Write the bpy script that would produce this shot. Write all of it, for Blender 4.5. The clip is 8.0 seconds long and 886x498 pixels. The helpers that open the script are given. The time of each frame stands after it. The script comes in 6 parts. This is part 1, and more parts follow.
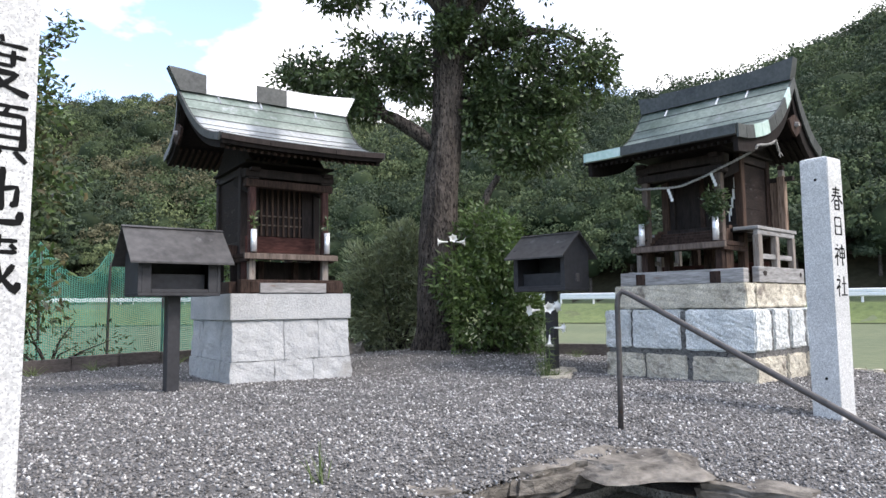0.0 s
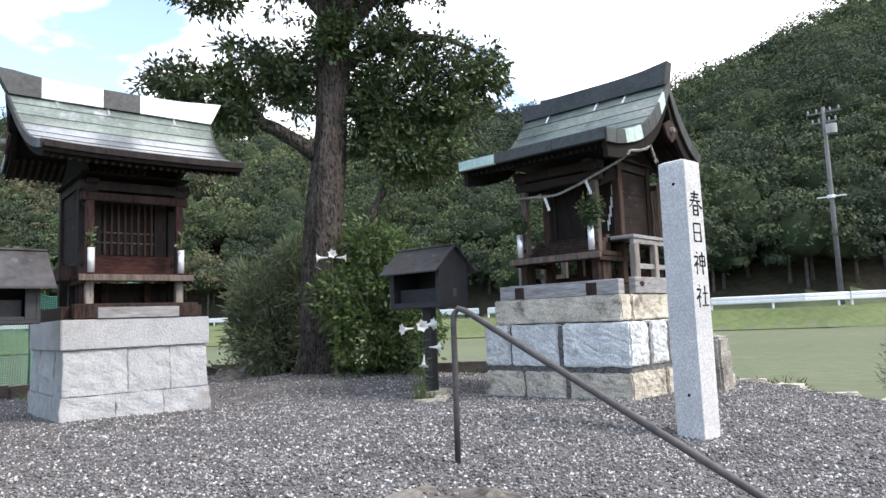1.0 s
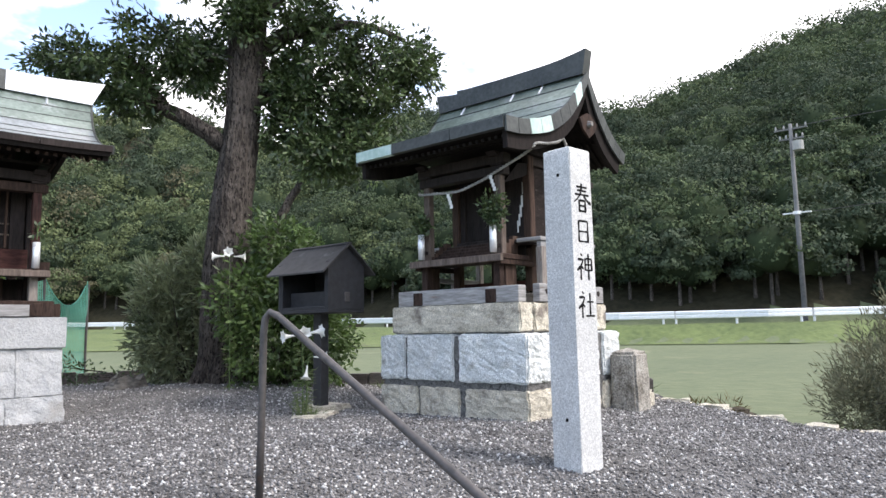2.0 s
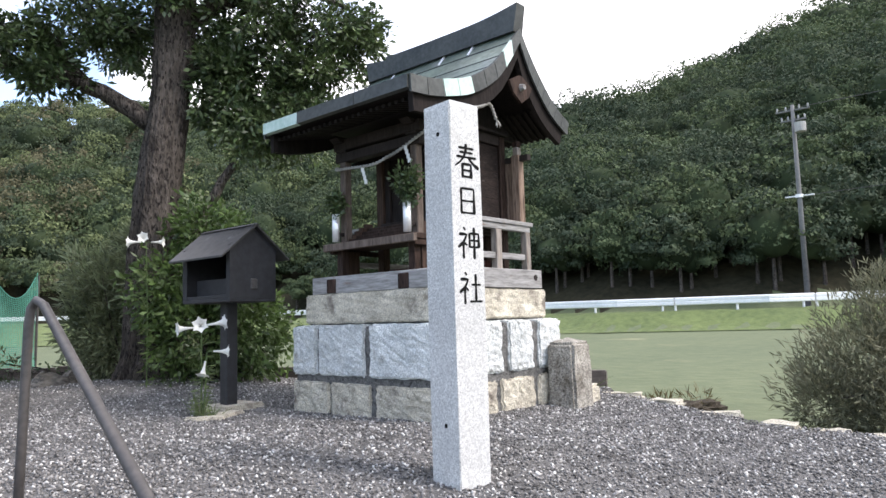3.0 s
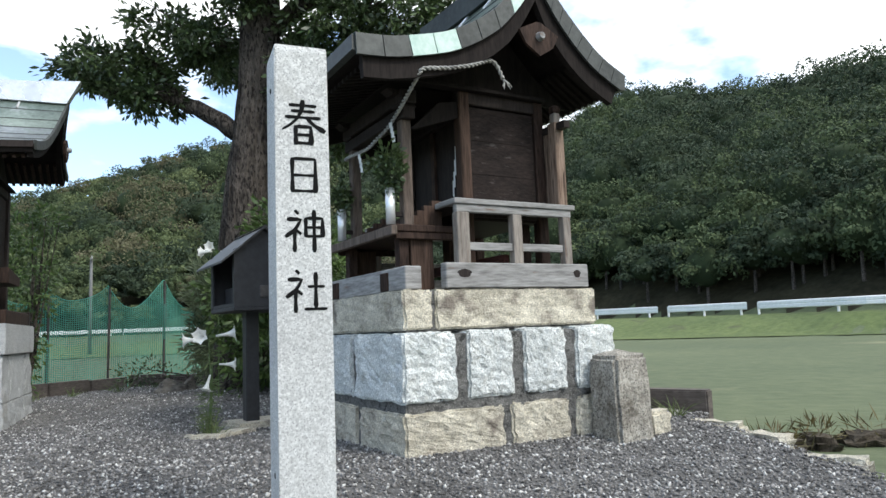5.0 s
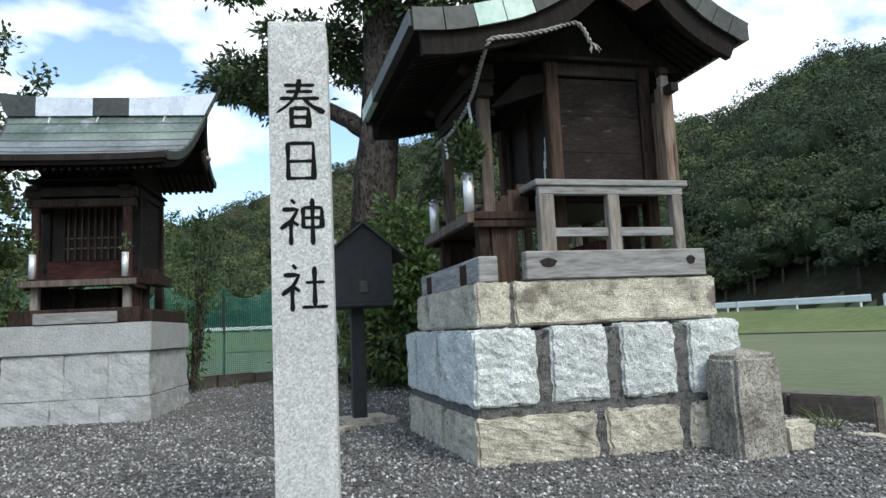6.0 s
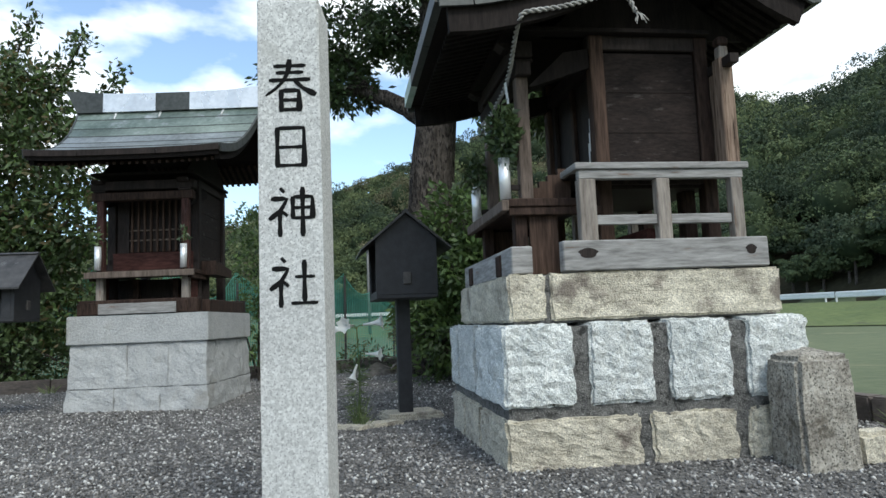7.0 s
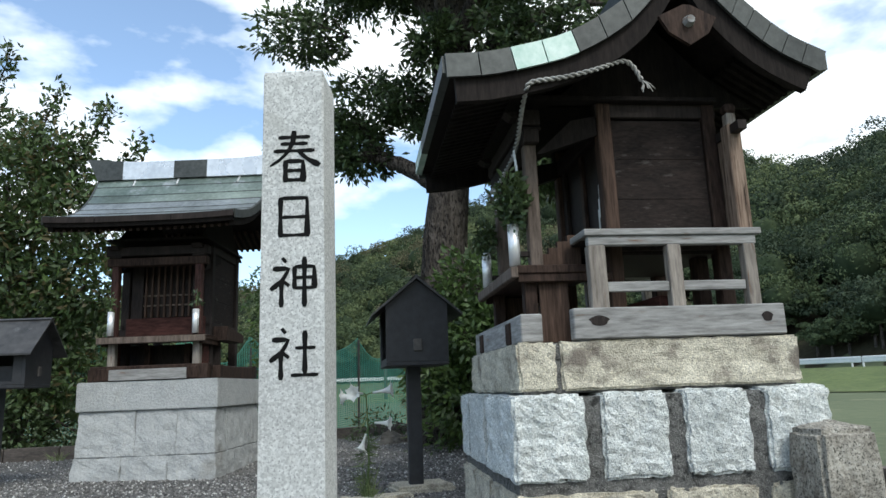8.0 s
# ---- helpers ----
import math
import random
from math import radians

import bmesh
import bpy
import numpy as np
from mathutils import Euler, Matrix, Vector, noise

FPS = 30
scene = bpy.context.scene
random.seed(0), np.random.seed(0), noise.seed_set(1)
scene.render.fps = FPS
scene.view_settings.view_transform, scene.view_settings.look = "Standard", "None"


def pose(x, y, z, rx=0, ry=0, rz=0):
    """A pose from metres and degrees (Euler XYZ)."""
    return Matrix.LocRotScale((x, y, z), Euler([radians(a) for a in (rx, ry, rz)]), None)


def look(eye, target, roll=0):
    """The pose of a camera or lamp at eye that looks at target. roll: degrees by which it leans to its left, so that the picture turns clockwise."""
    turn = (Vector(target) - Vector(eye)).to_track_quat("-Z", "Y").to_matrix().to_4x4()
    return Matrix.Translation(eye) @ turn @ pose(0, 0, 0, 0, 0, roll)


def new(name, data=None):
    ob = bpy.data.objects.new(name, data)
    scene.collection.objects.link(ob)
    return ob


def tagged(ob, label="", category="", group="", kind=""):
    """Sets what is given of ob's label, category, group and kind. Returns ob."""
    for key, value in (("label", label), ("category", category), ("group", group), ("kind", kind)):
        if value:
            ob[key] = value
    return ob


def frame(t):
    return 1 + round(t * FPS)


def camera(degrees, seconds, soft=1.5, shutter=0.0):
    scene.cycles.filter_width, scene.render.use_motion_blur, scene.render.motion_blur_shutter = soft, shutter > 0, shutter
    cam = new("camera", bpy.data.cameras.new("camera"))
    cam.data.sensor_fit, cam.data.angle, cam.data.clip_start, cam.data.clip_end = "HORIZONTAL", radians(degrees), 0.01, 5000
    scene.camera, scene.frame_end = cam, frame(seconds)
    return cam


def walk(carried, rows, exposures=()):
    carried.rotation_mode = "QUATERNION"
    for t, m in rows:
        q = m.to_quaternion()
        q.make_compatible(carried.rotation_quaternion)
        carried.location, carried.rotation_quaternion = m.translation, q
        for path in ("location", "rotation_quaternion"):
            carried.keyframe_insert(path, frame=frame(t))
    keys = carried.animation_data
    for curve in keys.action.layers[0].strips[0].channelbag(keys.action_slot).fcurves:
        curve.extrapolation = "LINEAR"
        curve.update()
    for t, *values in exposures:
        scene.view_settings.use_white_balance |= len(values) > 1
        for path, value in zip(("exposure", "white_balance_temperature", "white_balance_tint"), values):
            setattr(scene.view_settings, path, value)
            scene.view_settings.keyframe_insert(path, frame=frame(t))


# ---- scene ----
cam = camera(65.6, 8.0)
PATH = [
    (0, (2.612, -0.203, 0.75), (3.954, 1.27, 0.916), -0.7),
    (0.5, (2.982, -0.208, 0.788), (4.407, 1.175, 1.027), -1.0),
    (1, (3.43, -0.322, 0.764), (4.903, 1.014, 0.971), -2.3),
    (1.5, (3.939, -0.408, 0.748), (5.398, 0.95, 0.92), -2.1),
    (2, (4.451, -0.449, 0.74), (5.966, 0.836, 0.969), -1.1),
    (2.2, (4.623, -0.482, 0.748), (6.163, 0.774, 0.969), -1.7),
    (3.5, (5.98, -0.719, 0.707), (7.384, 0.691, 0.902), -1.9),
    (4, (6.46, -0.882, 0.709), (7.662, 0.695, 0.963), -1.6),
    (5.3, (7.496, -0.899, 0.705), (8.346, 0.898, 0.93), -2.6),
    (5.5, (7.659, -0.895, 0.715), (8.359, 0.964, 0.947), -2.6),
    (6, (7.936, -0.808, 0.702), (8.457, 1.109, 0.933), -2.7),
    (6.5, (8.118, -0.71, 0.709), (8.559, 1.229, 0.919), -2.3),
    (7, (8.239, -0.664, 0.721), (8.529, 1.304, 0.93), -2.3),
    (7.5, (8.279, -0.633, 0.733), (8.472, 1.337, 1.021), -2.0),
    (8, (8.287, -0.642, 0.746), (8.532, 1.304, 1.137), -2.2),
]
walk(cam, [(t, look(eye, target, roll)) for t, eye, target, roll in PATH],
     exposures=[(0.0, 1.45, 6500, 16), (3.5, 1.5, 6600, 16), (4.2, 1.32, 6550, 14), (5.3, 0.92, 6350, 7), (8.0, 0.67, 6250, 5)])

# ---------------------------------------------------------------- sky and sun
SUN_EL, SUN_AZ = 48.0, -70.0          # elevation; azimuth of the sun, from +x towards +y
world = bpy.data.worlds.new("sky")
scene.world = world
world.use_nodes = True
wn, wl = world.node_tree.nodes, world.node_tree.links
bg = wn["Background"]
sky = wn.new("ShaderNodeTexSky")
sky.sky_type, sky.sun_disc = "NISHITA", False
sky.sun_elevation, sky.sun_rotation = radians(SUN_EL), radians(90.0 - SUN_AZ)
sky.air_density, sky.dust_density, sky.ozone_density = 1.0, 0.4, 0.8
coord = wn.new("ShaderNodeTexCoord")
squash = wn.new("ShaderNodeMapping")
squash.inputs["Scale"].default_value = (1.0, 1.0, 2.1)
squash.inputs["Location"].default_value = (0.35, 0.1, 0.2)
puffs = wn.new("ShaderNodeTexNoise")
puffs.inputs["Scale"].default_value, puffs.inputs["Detail"].default_value = 2.3, 7.0
puffs.inputs["Roughness"].default_value = 0.5
ramp = wn.new("ShaderNodeValToRGB")
ramp.color_ramp.elements[0].color = (0.035, 0.035, 0.035, 1)
ramp.color_ramp.elements[0].position, ramp.color_ramp.elements[1].position = 0.45, 0.53
mixer = wn.new("ShaderNodeMix")
mixer.data_type = "RGBA"
mixer.inputs["B"].default_value = (6.6, 6.75, 6.9, 1)
wl.new(coord.outputs["Generated"], squash.inputs["Vector"])
wl.new(squash.outputs["Vector"], puffs.inputs["Vector"])
# the cover thickens towards the hills in the east
east = wn.new("ShaderNodeVectorMath")
east.operation = "DOT_PRODUCT"
east.inputs[1].default_value = (0.12, -0.045, 0.0)
wl.new(coord.outputs["Generated"], east.inputs[0])
cover = wn.new("ShaderNodeMath")
cover.operation = "ADD"
wl.new(puffs.outputs["Fac"], cover.inputs[0])
wl.new(east.outputs["Value"], cover.inputs[1])
wl.new(cover.outputs["Value"], ramp.inputs["Fac"])
wl.new(ramp.outputs["Color"], mixer.inputs["Factor"])
wl.new(sky.outputs["Color"], mixer.inputs["A"])
wl.new(mixer.outputs["Result"], bg.inputs["Color"])
bg.inputs["Strength"].default_value = 0.15

lamp = bpy.data.lights.new("sun", "SUN")
lamp.energy, lamp.angle, lamp.color = 1.25, radians(14.0), (1.0, 0.96, 0.9)
sun = new("sun", lamp)
ce, se = math.cos(radians(SUN_EL)), math.sin(radians(SUN_EL))
sun.matrix_world = look((40 * ce * math.cos(radians(SUN_AZ)), 40 * ce * math.sin(radians(SUN_AZ)), 40 * se), (0, 0, 0))


# ---------------------------------------------------------------- materials
def material(name, dark, light, rough=0.8, grain=20.0, coarse=3.0, bump=0.3, stretch=(1, 1, 1), metal=0.0,
             vary=0.0, specks=None, stain=None, per_object=False, space="Object", depth=0.01, translucent=0.0, gloss=0.5, fleck=0):
    """A surface with a fine grain and coarse patches between two colours; specks: (scale, colour, share); stain: (scale, colour, share)."""
    m = bpy.data.materials.new(name)
    m.use_nodes = True
    n, l = m.node_tree.nodes, m.node_tree.links
    b = n["Principled BSDF"]
    b.inputs["Metallic"].default_value = metal
    b.inputs["Specular IOR Level"].default_value = gloss
    tc = n.new("ShaderNodeTexCoord")
    mp = n.new("ShaderNodeMapping")
    mp.inputs["Scale"].default_value = stretch
    if space == "World":
        geo = n.new("ShaderNodeNewGeometry")
        l.new(geo.outputs["Position"], mp.inputs["Vector"])
    else:
        l.new(tc.outputs["Object"], mp.inputs["Vector"])

    def noise_node(scale, detail=5.0, rgh=0.6):
        t = n.new("ShaderNodeTexNoise")
        t.inputs["Scale"].default_value, t.inputs["Detail"].default_value, t.inputs["Roughness"].default_value = scale, detail, rgh
        l.new(mp.outputs["Vector"], t.inputs["Vector"])
        return t

    def mix(a, bcol, fac):
        x = n.new("ShaderNodeMix")
        x.data_type = "RGBA"
        l.new(fac, x.inputs["Factor"])
        for sock, v in (("A", a), ("B", bcol)):
            if isinstance(v, tuple):
                x.inputs[sock].default_value = (*v, 1)
            else:
                l.new(v, x.inputs[sock])
        return x.outputs["Result"]

    def sharpen(out, lo, hi):
        r = n.new("ShaderNodeMapRange")
        r.inputs["From Min"].default_value, r.inputs["From Max"].default_value = lo, hi
        l.new(out, r.inputs["Value"])
        return r.outputs["Result"]

    fine, big = noise_node(grain), noise_node(coarse, 4.0)
    half = n.new("ShaderNodeMath")
    half.operation = "ADD"
    l.new(fine.outputs["Fac"], half.inputs[0])
    l.new(big.outputs["Fac"], half.inputs[1])
    col = mix(dark, light, sharpen(half.outputs["Value"], 0.72, 1.28))
    if fleck:
        grain_cells = n.new("ShaderNodeTexVoronoi")
        grain_cells.inputs["Scale"].default_value = fleck * 2.6
        l.new(mp.outputs["Vector"], grain_cells.inputs["Vector"])
        shift = n.new("ShaderNodeHueSaturation")
        tone = n.new("ShaderNodeSeparateColor")
        l.new(grain_cells.outputs["Color"], tone.inputs["Color"])
        spread_ = n.new("ShaderNodeMapRange")
        spread_.inputs["To Min"].default_value, spread_.inputs["To Max"].default_value = 0.76, 1.16
        l.new(tone.outputs["Red"], spread_.inputs["Value"])
        l.new(spread_.outputs["Result"], shift.inputs["Value"])
        l.new(col, shift.inputs["Color"])
        col = shift.outputs["Color"]
    if specks:
        col = mix(col, specks[1], sharpen(noise_node(specks[0], 2.0, 0.5).outputs["Fac"], specks[2], specks[2] + 0.06))
    if stain:
        col = mix(col, stain[1], sharpen(noise_node(stain[0], 6.0, 0.65).outputs["Fac"], stain[2], stain[2] + 0.12))
    if vary:
        hsv = n.new("ShaderNodeHueSaturation")
        if per_object:
            src = n.new("ShaderNodeObjectInfo").outputs["Random"]
        else:
            src = n.new("ShaderNodeNewGeometry").outputs["Random Per Island"]
        r = n.new("ShaderNodeMapRange")
        r.inputs["To Min"].default_value, r.inputs["To Max"].default_value = 1 - vary, 1 + vary
        l.new(src, r.inputs["Value"])
        l.new(r.outputs["Result"], hsv.inputs["Value"])
        l.new(col, hsv.inputs["Color"])
        col = hsv.outputs["Color"]
    l.new(col, b.inputs["Base Color"])
    rr = n.new("ShaderNodeMapRange")
    rr.inputs["To Min"].default_value, rr.inputs["To Max"].default_value = max(0.05, rough - 0.15), min(1.0, rough + 0.12)
    l.new(big.outputs["Fac"], rr.inputs["Value"])
    l.new(rr.outputs["Result"], b.inputs["Roughness"])
    if bump:
        bp = n.new("ShaderNodeBump")
        bp.inputs["Strength"].default_value, bp.inputs["Distance"].default_value = bump, depth
        l.new(fine.outputs["Fac"], bp.inputs["Height"])
        l.new(bp.outputs["Normal"], b.inputs["Normal"])
    if translucent:
        tr = n.new("ShaderNodeBsdfTranslucent")
        l.new(col, tr.inputs["Color"])
        ms = n.new("ShaderNodeMixShader")
        ms.inputs["Fac"].default_value = translucent
        l.new(b.outputs["BSDF"], ms.inputs[1])
        l.new(tr.outputs["BSDF"], ms.inputs[2])
        l.new(ms.outputs["Shader"], n["Material Output"].inputs["Surface"])
    return m


M = {
    "granite": material("granite_pillar", (0.46, 0.46, 0.45), (0.70, 0.70, 0.68), 0.75, 120, 2.0, 0.2, specks=(150, (0.30, 0.30, 0.295), 0.58), stain=(2.2, (0.38, 0.375, 0.35), 0.58), depth=0.003, fleck=45),
    "granite_new": material("granite_pale", (0.33, 0.338, 0.338), (0.51, 0.515, 0.505), 0.8, 45, 5.0, 0.8, specks=(130, (0.27, 0.275, 0.275), 0.6), stain=(2.6, (0.33, 0.325, 0.305), 0.57), vary=0.05, per_object=True, depth=0.012),
    "granite_blue": material("granite_bluish", (0.50, 0.53, 0.52), (0.86, 0.87, 0.84), 0.85, 120, 5.0, 0.9, specks=(140, (0.25, 0.28, 0.29), 0.58), stain=(4.0, (0.30, 0.29, 0.25), 0.60), vary=0.07, per_object=True, depth=0.012, fleck=38),
    "granite_tan": material("granite_tan", (0.41, 0.37, 0.29), (0.77, 0.715, 0.585), 0.85, 120, 5.0, 0.9, specks=(150, (0.2, 0.18, 0.15), 0.60), stain=(4.2, (0.20, 0.17, 0.14), 0.55), vary=0.07, per_object=True, depth=0.012, fleck=34),
    "joint": material("pale_joint", (0.17, 0.17, 0.165), (0.31, 0.31, 0.30), 0.95, 60, 6.0, 0.6, stain=(8, (0.1, 0.1, 0.095), 0.58), depth=0.004),
    "mortar": material("mortar_weathered", (0.05, 0.05, 0.048), (0.2, 0.195, 0.185), 0.95, 110, 16.0, 1.0, specks=(150, (0.34, 0.33, 0.31), 0.62), stain=(22, (0.022, 0.022, 0.02), 0.53)),
    "old_stone": material("old_stone", (0.11, 0.095, 0.075), (0.50, 0.47, 0.41), 0.95, 55, 5.0, 0.9, specks=(95, (0.09, 0.085, 0.07), 0.56), stain=(3.2, (0.10, 0.08, 0.06), 0.55), depth=0.01),
    "wood_dark": material("wood_dark", (0.016, 0.013, 0.012), (0.043, 0.034, 0.031), 0.7, 14, 3.0, 0.3, stretch=(6, 6, 1), vary=0.15, per_object=True, depth=0.004, gloss=0.12),
    # darker copy of wood_dark: the shade under the roofs is in its colour
    "wood_shade": material("wood_in_shade", (0.011, 0.0092, 0.0088), (0.028, 0.023, 0.021), 0.8, 14, 3.0, 0.3, stretch=(6, 6, 1), vary=0.15, per_object=True, depth=0.004, gloss=0.08),
    "wood_umber": material("wood_umber", (0.028, 0.018, 0.0135), (0.105, 0.068, 0.052), 0.8, 9, 2.5, 0.4, stretch=(10, 10, 0.8), stain=(4, (0.022, 0.015, 0.012), 0.58), depth=0.004, gloss=0.12),
    "wood_board": material("wood_board", (0.010, 0.0075, 0.0067), (0.035, 0.026, 0.023), 0.75, 9, 2.0, 0.6, stretch=(1, 2.4, 9), stain=(3.2, (0.085, 0.075, 0.07), 0.60), depth=0.004, gloss=0.12),
    "wood_brown": material("wood_brown", (0.017, 0.011, 0.009), (0.065, 0.042, 0.033), 0.75, 12, 3.0, 0.4, stretch=(5, 5, 1), vary=0.15, per_object=True, depth=0.004, gloss=0.12),
    "wood_mid": material("wood_weathered", (0.06, 0.046, 0.038), (0.19, 0.15, 0.125), 0.8, 10, 3.0, 0.4, stretch=(7, 7, 1), stain=(5, (0.04, 0.03, 0.025), 0.62), vary=0.12, per_object=True, depth=0.004, gloss=0.12),
    "wood_orange": material("wood_rain_stained", (0.075, 0.045, 0.032), (0.35, 0.26, 0.20), 0.85, 8, 2.5, 0.4, stretch=(12, 12, 0.8), stain=(3, (0.03, 0.02, 0.015), 0.56), depth=0.004, gloss=0.12),
    "wood_red": material("wood_red", (0.03, 0.013, 0.011), (0.085, 0.036, 0.030), 0.75, 12, 3.0, 0.3, stretch=(1, 4, 4), depth=0.004, gloss=0.12),
    "wood_red_up": material("wood_red_posts", (0.03, 0.016, 0.014), (0.095, 0.048, 0.041), 0.75, 12, 3.0, 0.3, stretch=(6, 6, 1), stain=(4, (0.1, 0.075, 0.065), 0.6), depth=0.004, gloss=0.12),
    "wood_grey": material("wood_grey", (0.17, 0.164, 0.158), (0.40, 0.392, 0.38), 0.85, 10, 3.0, 0.5, stretch=(1, 1, 8), stain=(3.5, (0.15, 0.085, 0.05), 0.60), vary=0.1, per_object=True, depth=0.004, gloss=0.12),
    "wood_grey_up": material("wood_grey_upright", (0.15, 0.13, 0.115), (0.36, 0.32, 0.28), 0.85, 10, 3.0, 0.5, stretch=(8, 8, 1), stain=(4, (0.12, 0.06, 0.035), 0.58), vary=0.12, per_object=True, depth=0.004, gloss=0.12),
    "copper": material("copper_patina", (0.10, 0.135, 0.115), (0.27, 0.325, 0.285), 0.36, 25, 2.5, 0.15, stain=(3.5, (0.40, 0.42, 0.43), 0.57), vary=0.16, per_object=True, metal=0.4, depth=0.003),
    "copper_worn": material("copper_worn", (0.11, 0.13, 0.135), (0.31, 0.34, 0.36), 0.43, 25, 2.5, 0.15, stain=(3.0, (0.20, 0.26, 0.22), 0.6), vary=0.14, per_object=True, metal=0.45, depth=0.003),
    "pole_grey": material("pole_concrete", (0.10, 0.10, 0.10), (0.19, 0.19, 0.185), 0.9, 8, 0.6, 0.1),
    "copper_dark": material("copper_dark", (0.032, 0.035, 0.033), (0.085, 0.09, 0.085), 0.5, 25, 3.0, 0.2, vary=0.12, per_object=True, metal=0.3, depth=0.003),
    "copper_pale": material("copper_pale", (0.36, 0.52, 0.45), (0.62, 0.72, 0.67), 0.35, 25, 4.0, 0.1, metal=0.2, depth=0.003),
    "zinc": material("zinc_sheet", (0.55, 0.56, 0.57), (0.78, 0.79, 0.8), 0.3, 20, 3.0, 0.1, metal=0.5, depth=0.003),
    "steel": material("stainless_tube", (0.78, 0.79, 0.8), (0.92, 0.92, 0.92), 0.3, 30, 3.0, 0.05, metal=0.45, depth=0.002),
    "rail": material("painted_pipe", (0.035, 0.032, 0.030), (0.09, 0.08, 0.075), 0.5, 30, 6.0, 0.2, stain=(9, (0.10, 0.05, 0.03), 0.64), depth=0.002),
    "black_paint": material("black_paint", (0.012, 0.012, 0.0135), (0.034, 0.034, 0.038), 0.6, 18, 2.0, 0.2, stain=(3, (0.055, 0.052, 0.05), 0.66), depth=0.003),
    "slate_sheet": material("dark_sheet", (0.03, 0.029, 0.029), (0.085, 0.082, 0.08), 0.5, 15, 2.5, 0.1, metal=0.3, stain=(4, (0.2, 0.2, 0.2), 0.64), depth=0.003),
    "ink": material("black_lettering", (0.006, 0.006, 0.006), (0.012, 0.012, 0.012), 0.85, 30, 5.0, 0.1, gloss=0.1),
    "rope": material("straw_rope", (0.21, 0.2, 0.185), (0.50, 0.485, 0.455), 0.9, 60, 10.0, 0.6, depth=0.004),
    "paper": material("white_paper", (0.72, 0.72, 0.70), (0.85, 0.85, 0.83), 0.9, 20, 5.0, 0.1),
    "gravel": material("gravel_stones", (0.063, 0.059, 0.056), (0.272, 0.262, 0.25), 0.8, 30, 5.0, 0.3, vary=0.62, space="World", depth=0.004),
    "gravel_pale": material("gravel_pale_stones", (0.34, 0.33, 0.31), (0.66, 0.65, 0.62), 0.8, 30, 5.0, 0.2, vary=0.25, space="World", depth=0.004),
    "gravel_bed": material("gravel_bed", (0.04, 0.038, 0.036), (0.15, 0.145, 0.14), 0.95, 55, 2.0, 0.9, specks=(70, (0.3, 0.3, 0.29), 0.62), space="World", depth=0.02),
    "field": material("meadow", (0.066, 0.088, 0.040), (0.122, 0.142, 0.072), 0.95, 3.0, 0.09, 0.6, space="World", stain=(0.25, (0.2, 0.2, 0.11), 0.62), depth=0.05),
    "asphalt": material("asphalt", (0.035, 0.035, 0.035), (0.075, 0.073, 0.07), 0.9, 60, 0.8, 0.5, space="World", depth=0.006),
    "bark": material("bark", (0.022, 0.019, 0.017), (0.165, 0.142, 0.122), 0.95, 13, 3.0, 1.0, stretch=(2.4, 2.4, 0.8), specks=(17, (0.026, 0.022, 0.020), 0.555), depth=0.09, gloss=0.12),
    "leaf": material("leaves_broad", (0.032, 0.057, 0.022), (0.106, 0.148, 0.056), 0.42, 4.0, 0.9, 0.0, vary=0.5, space="World", translucent=0.2),
    "leaf_light": material("leaves_light", (0.038, 0.072, 0.02), (0.122, 0.185, 0.054), 0.5, 4.0, 1.1, 0.0, vary=0.4, space="World", translucent=0.35),
    "leaf_bush": material("leaves_bush", (0.026, 0.05, 0.018), (0.09, 0.13, 0.048), 0.55, 3.0, 1.0, 0.0, vary=0.45, space="World", translucent=0.25),
    "leaf_brown": material("leaves_dry", (0.05, 0.05, 0.018), (0.14, 0.11, 0.045), 0.6, 3.0, 1.0, 0.0, vary=0.4, space="World", translucent=0.25),
    "woods": material("woods_foliage", (0.040, 0.062, 0.030), (0.104, 0.132, 0.063), 0.85, 1.0, 0.2, 0.0, vary=0.15, space="World", translucent=0.12, gloss=0.2),
    "woods_deep": material("woods_evergreen", (0.024, 0.040, 0.024), (0.064, 0.085, 0.047), 0.8, 1.0, 0.2, 0.0, vary=0.15, space="World", translucent=0.1, gloss=0.25),
    "woods_light": material("woods_fresh", (0.074, 0.100, 0.044), (0.168, 0.195, 0.092), 0.85, 1.0, 0.2, 0.0, vary=0.15, space="World", translucent=0.15, gloss=0.2),
    "woods_dry": material("woods_browning", (0.080, 0.080, 0.047), (0.165, 0.155, 0.093), 0.9, 1.0, 0.2, 0.0, vary=0.15, space="World", translucent=0.12, gloss=0.15),
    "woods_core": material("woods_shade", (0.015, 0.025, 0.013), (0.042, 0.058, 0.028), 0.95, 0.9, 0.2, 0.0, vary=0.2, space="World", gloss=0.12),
    # leaf litter, coloured extra dark for the shade beneath the trees
    "woods_floor": material("shaded_litter", (0.018, 0.017, 0.010), (0.05, 0.046, 0.027), 0.95, 2.0, 0.3, 0.5, space="World", depth=0.05, gloss=0.12),
    "leaf_needle": material("leaves_needle", (0.10, 0.128, 0.066), (0.275, 0.305, 0.165), 0.6, 3.0, 0.9, 0.0, vary=0.4, space="World", translucent=0.25),
    "bank": material("bank_grass", (0.06, 0.088, 0.024), (0.13, 0.165, 0.052), 0.95, 2.5, 0.25, 0.8, space="World", stain=(0.5, (0.07, 0.08, 0.035), 0.58), depth=0.08),
    "petal": material("white_petals", (0.75, 0.75, 0.70), (0.88, 0.88, 0.84), 0.6, 20, 6.0, 0.0, translucent=0.3),
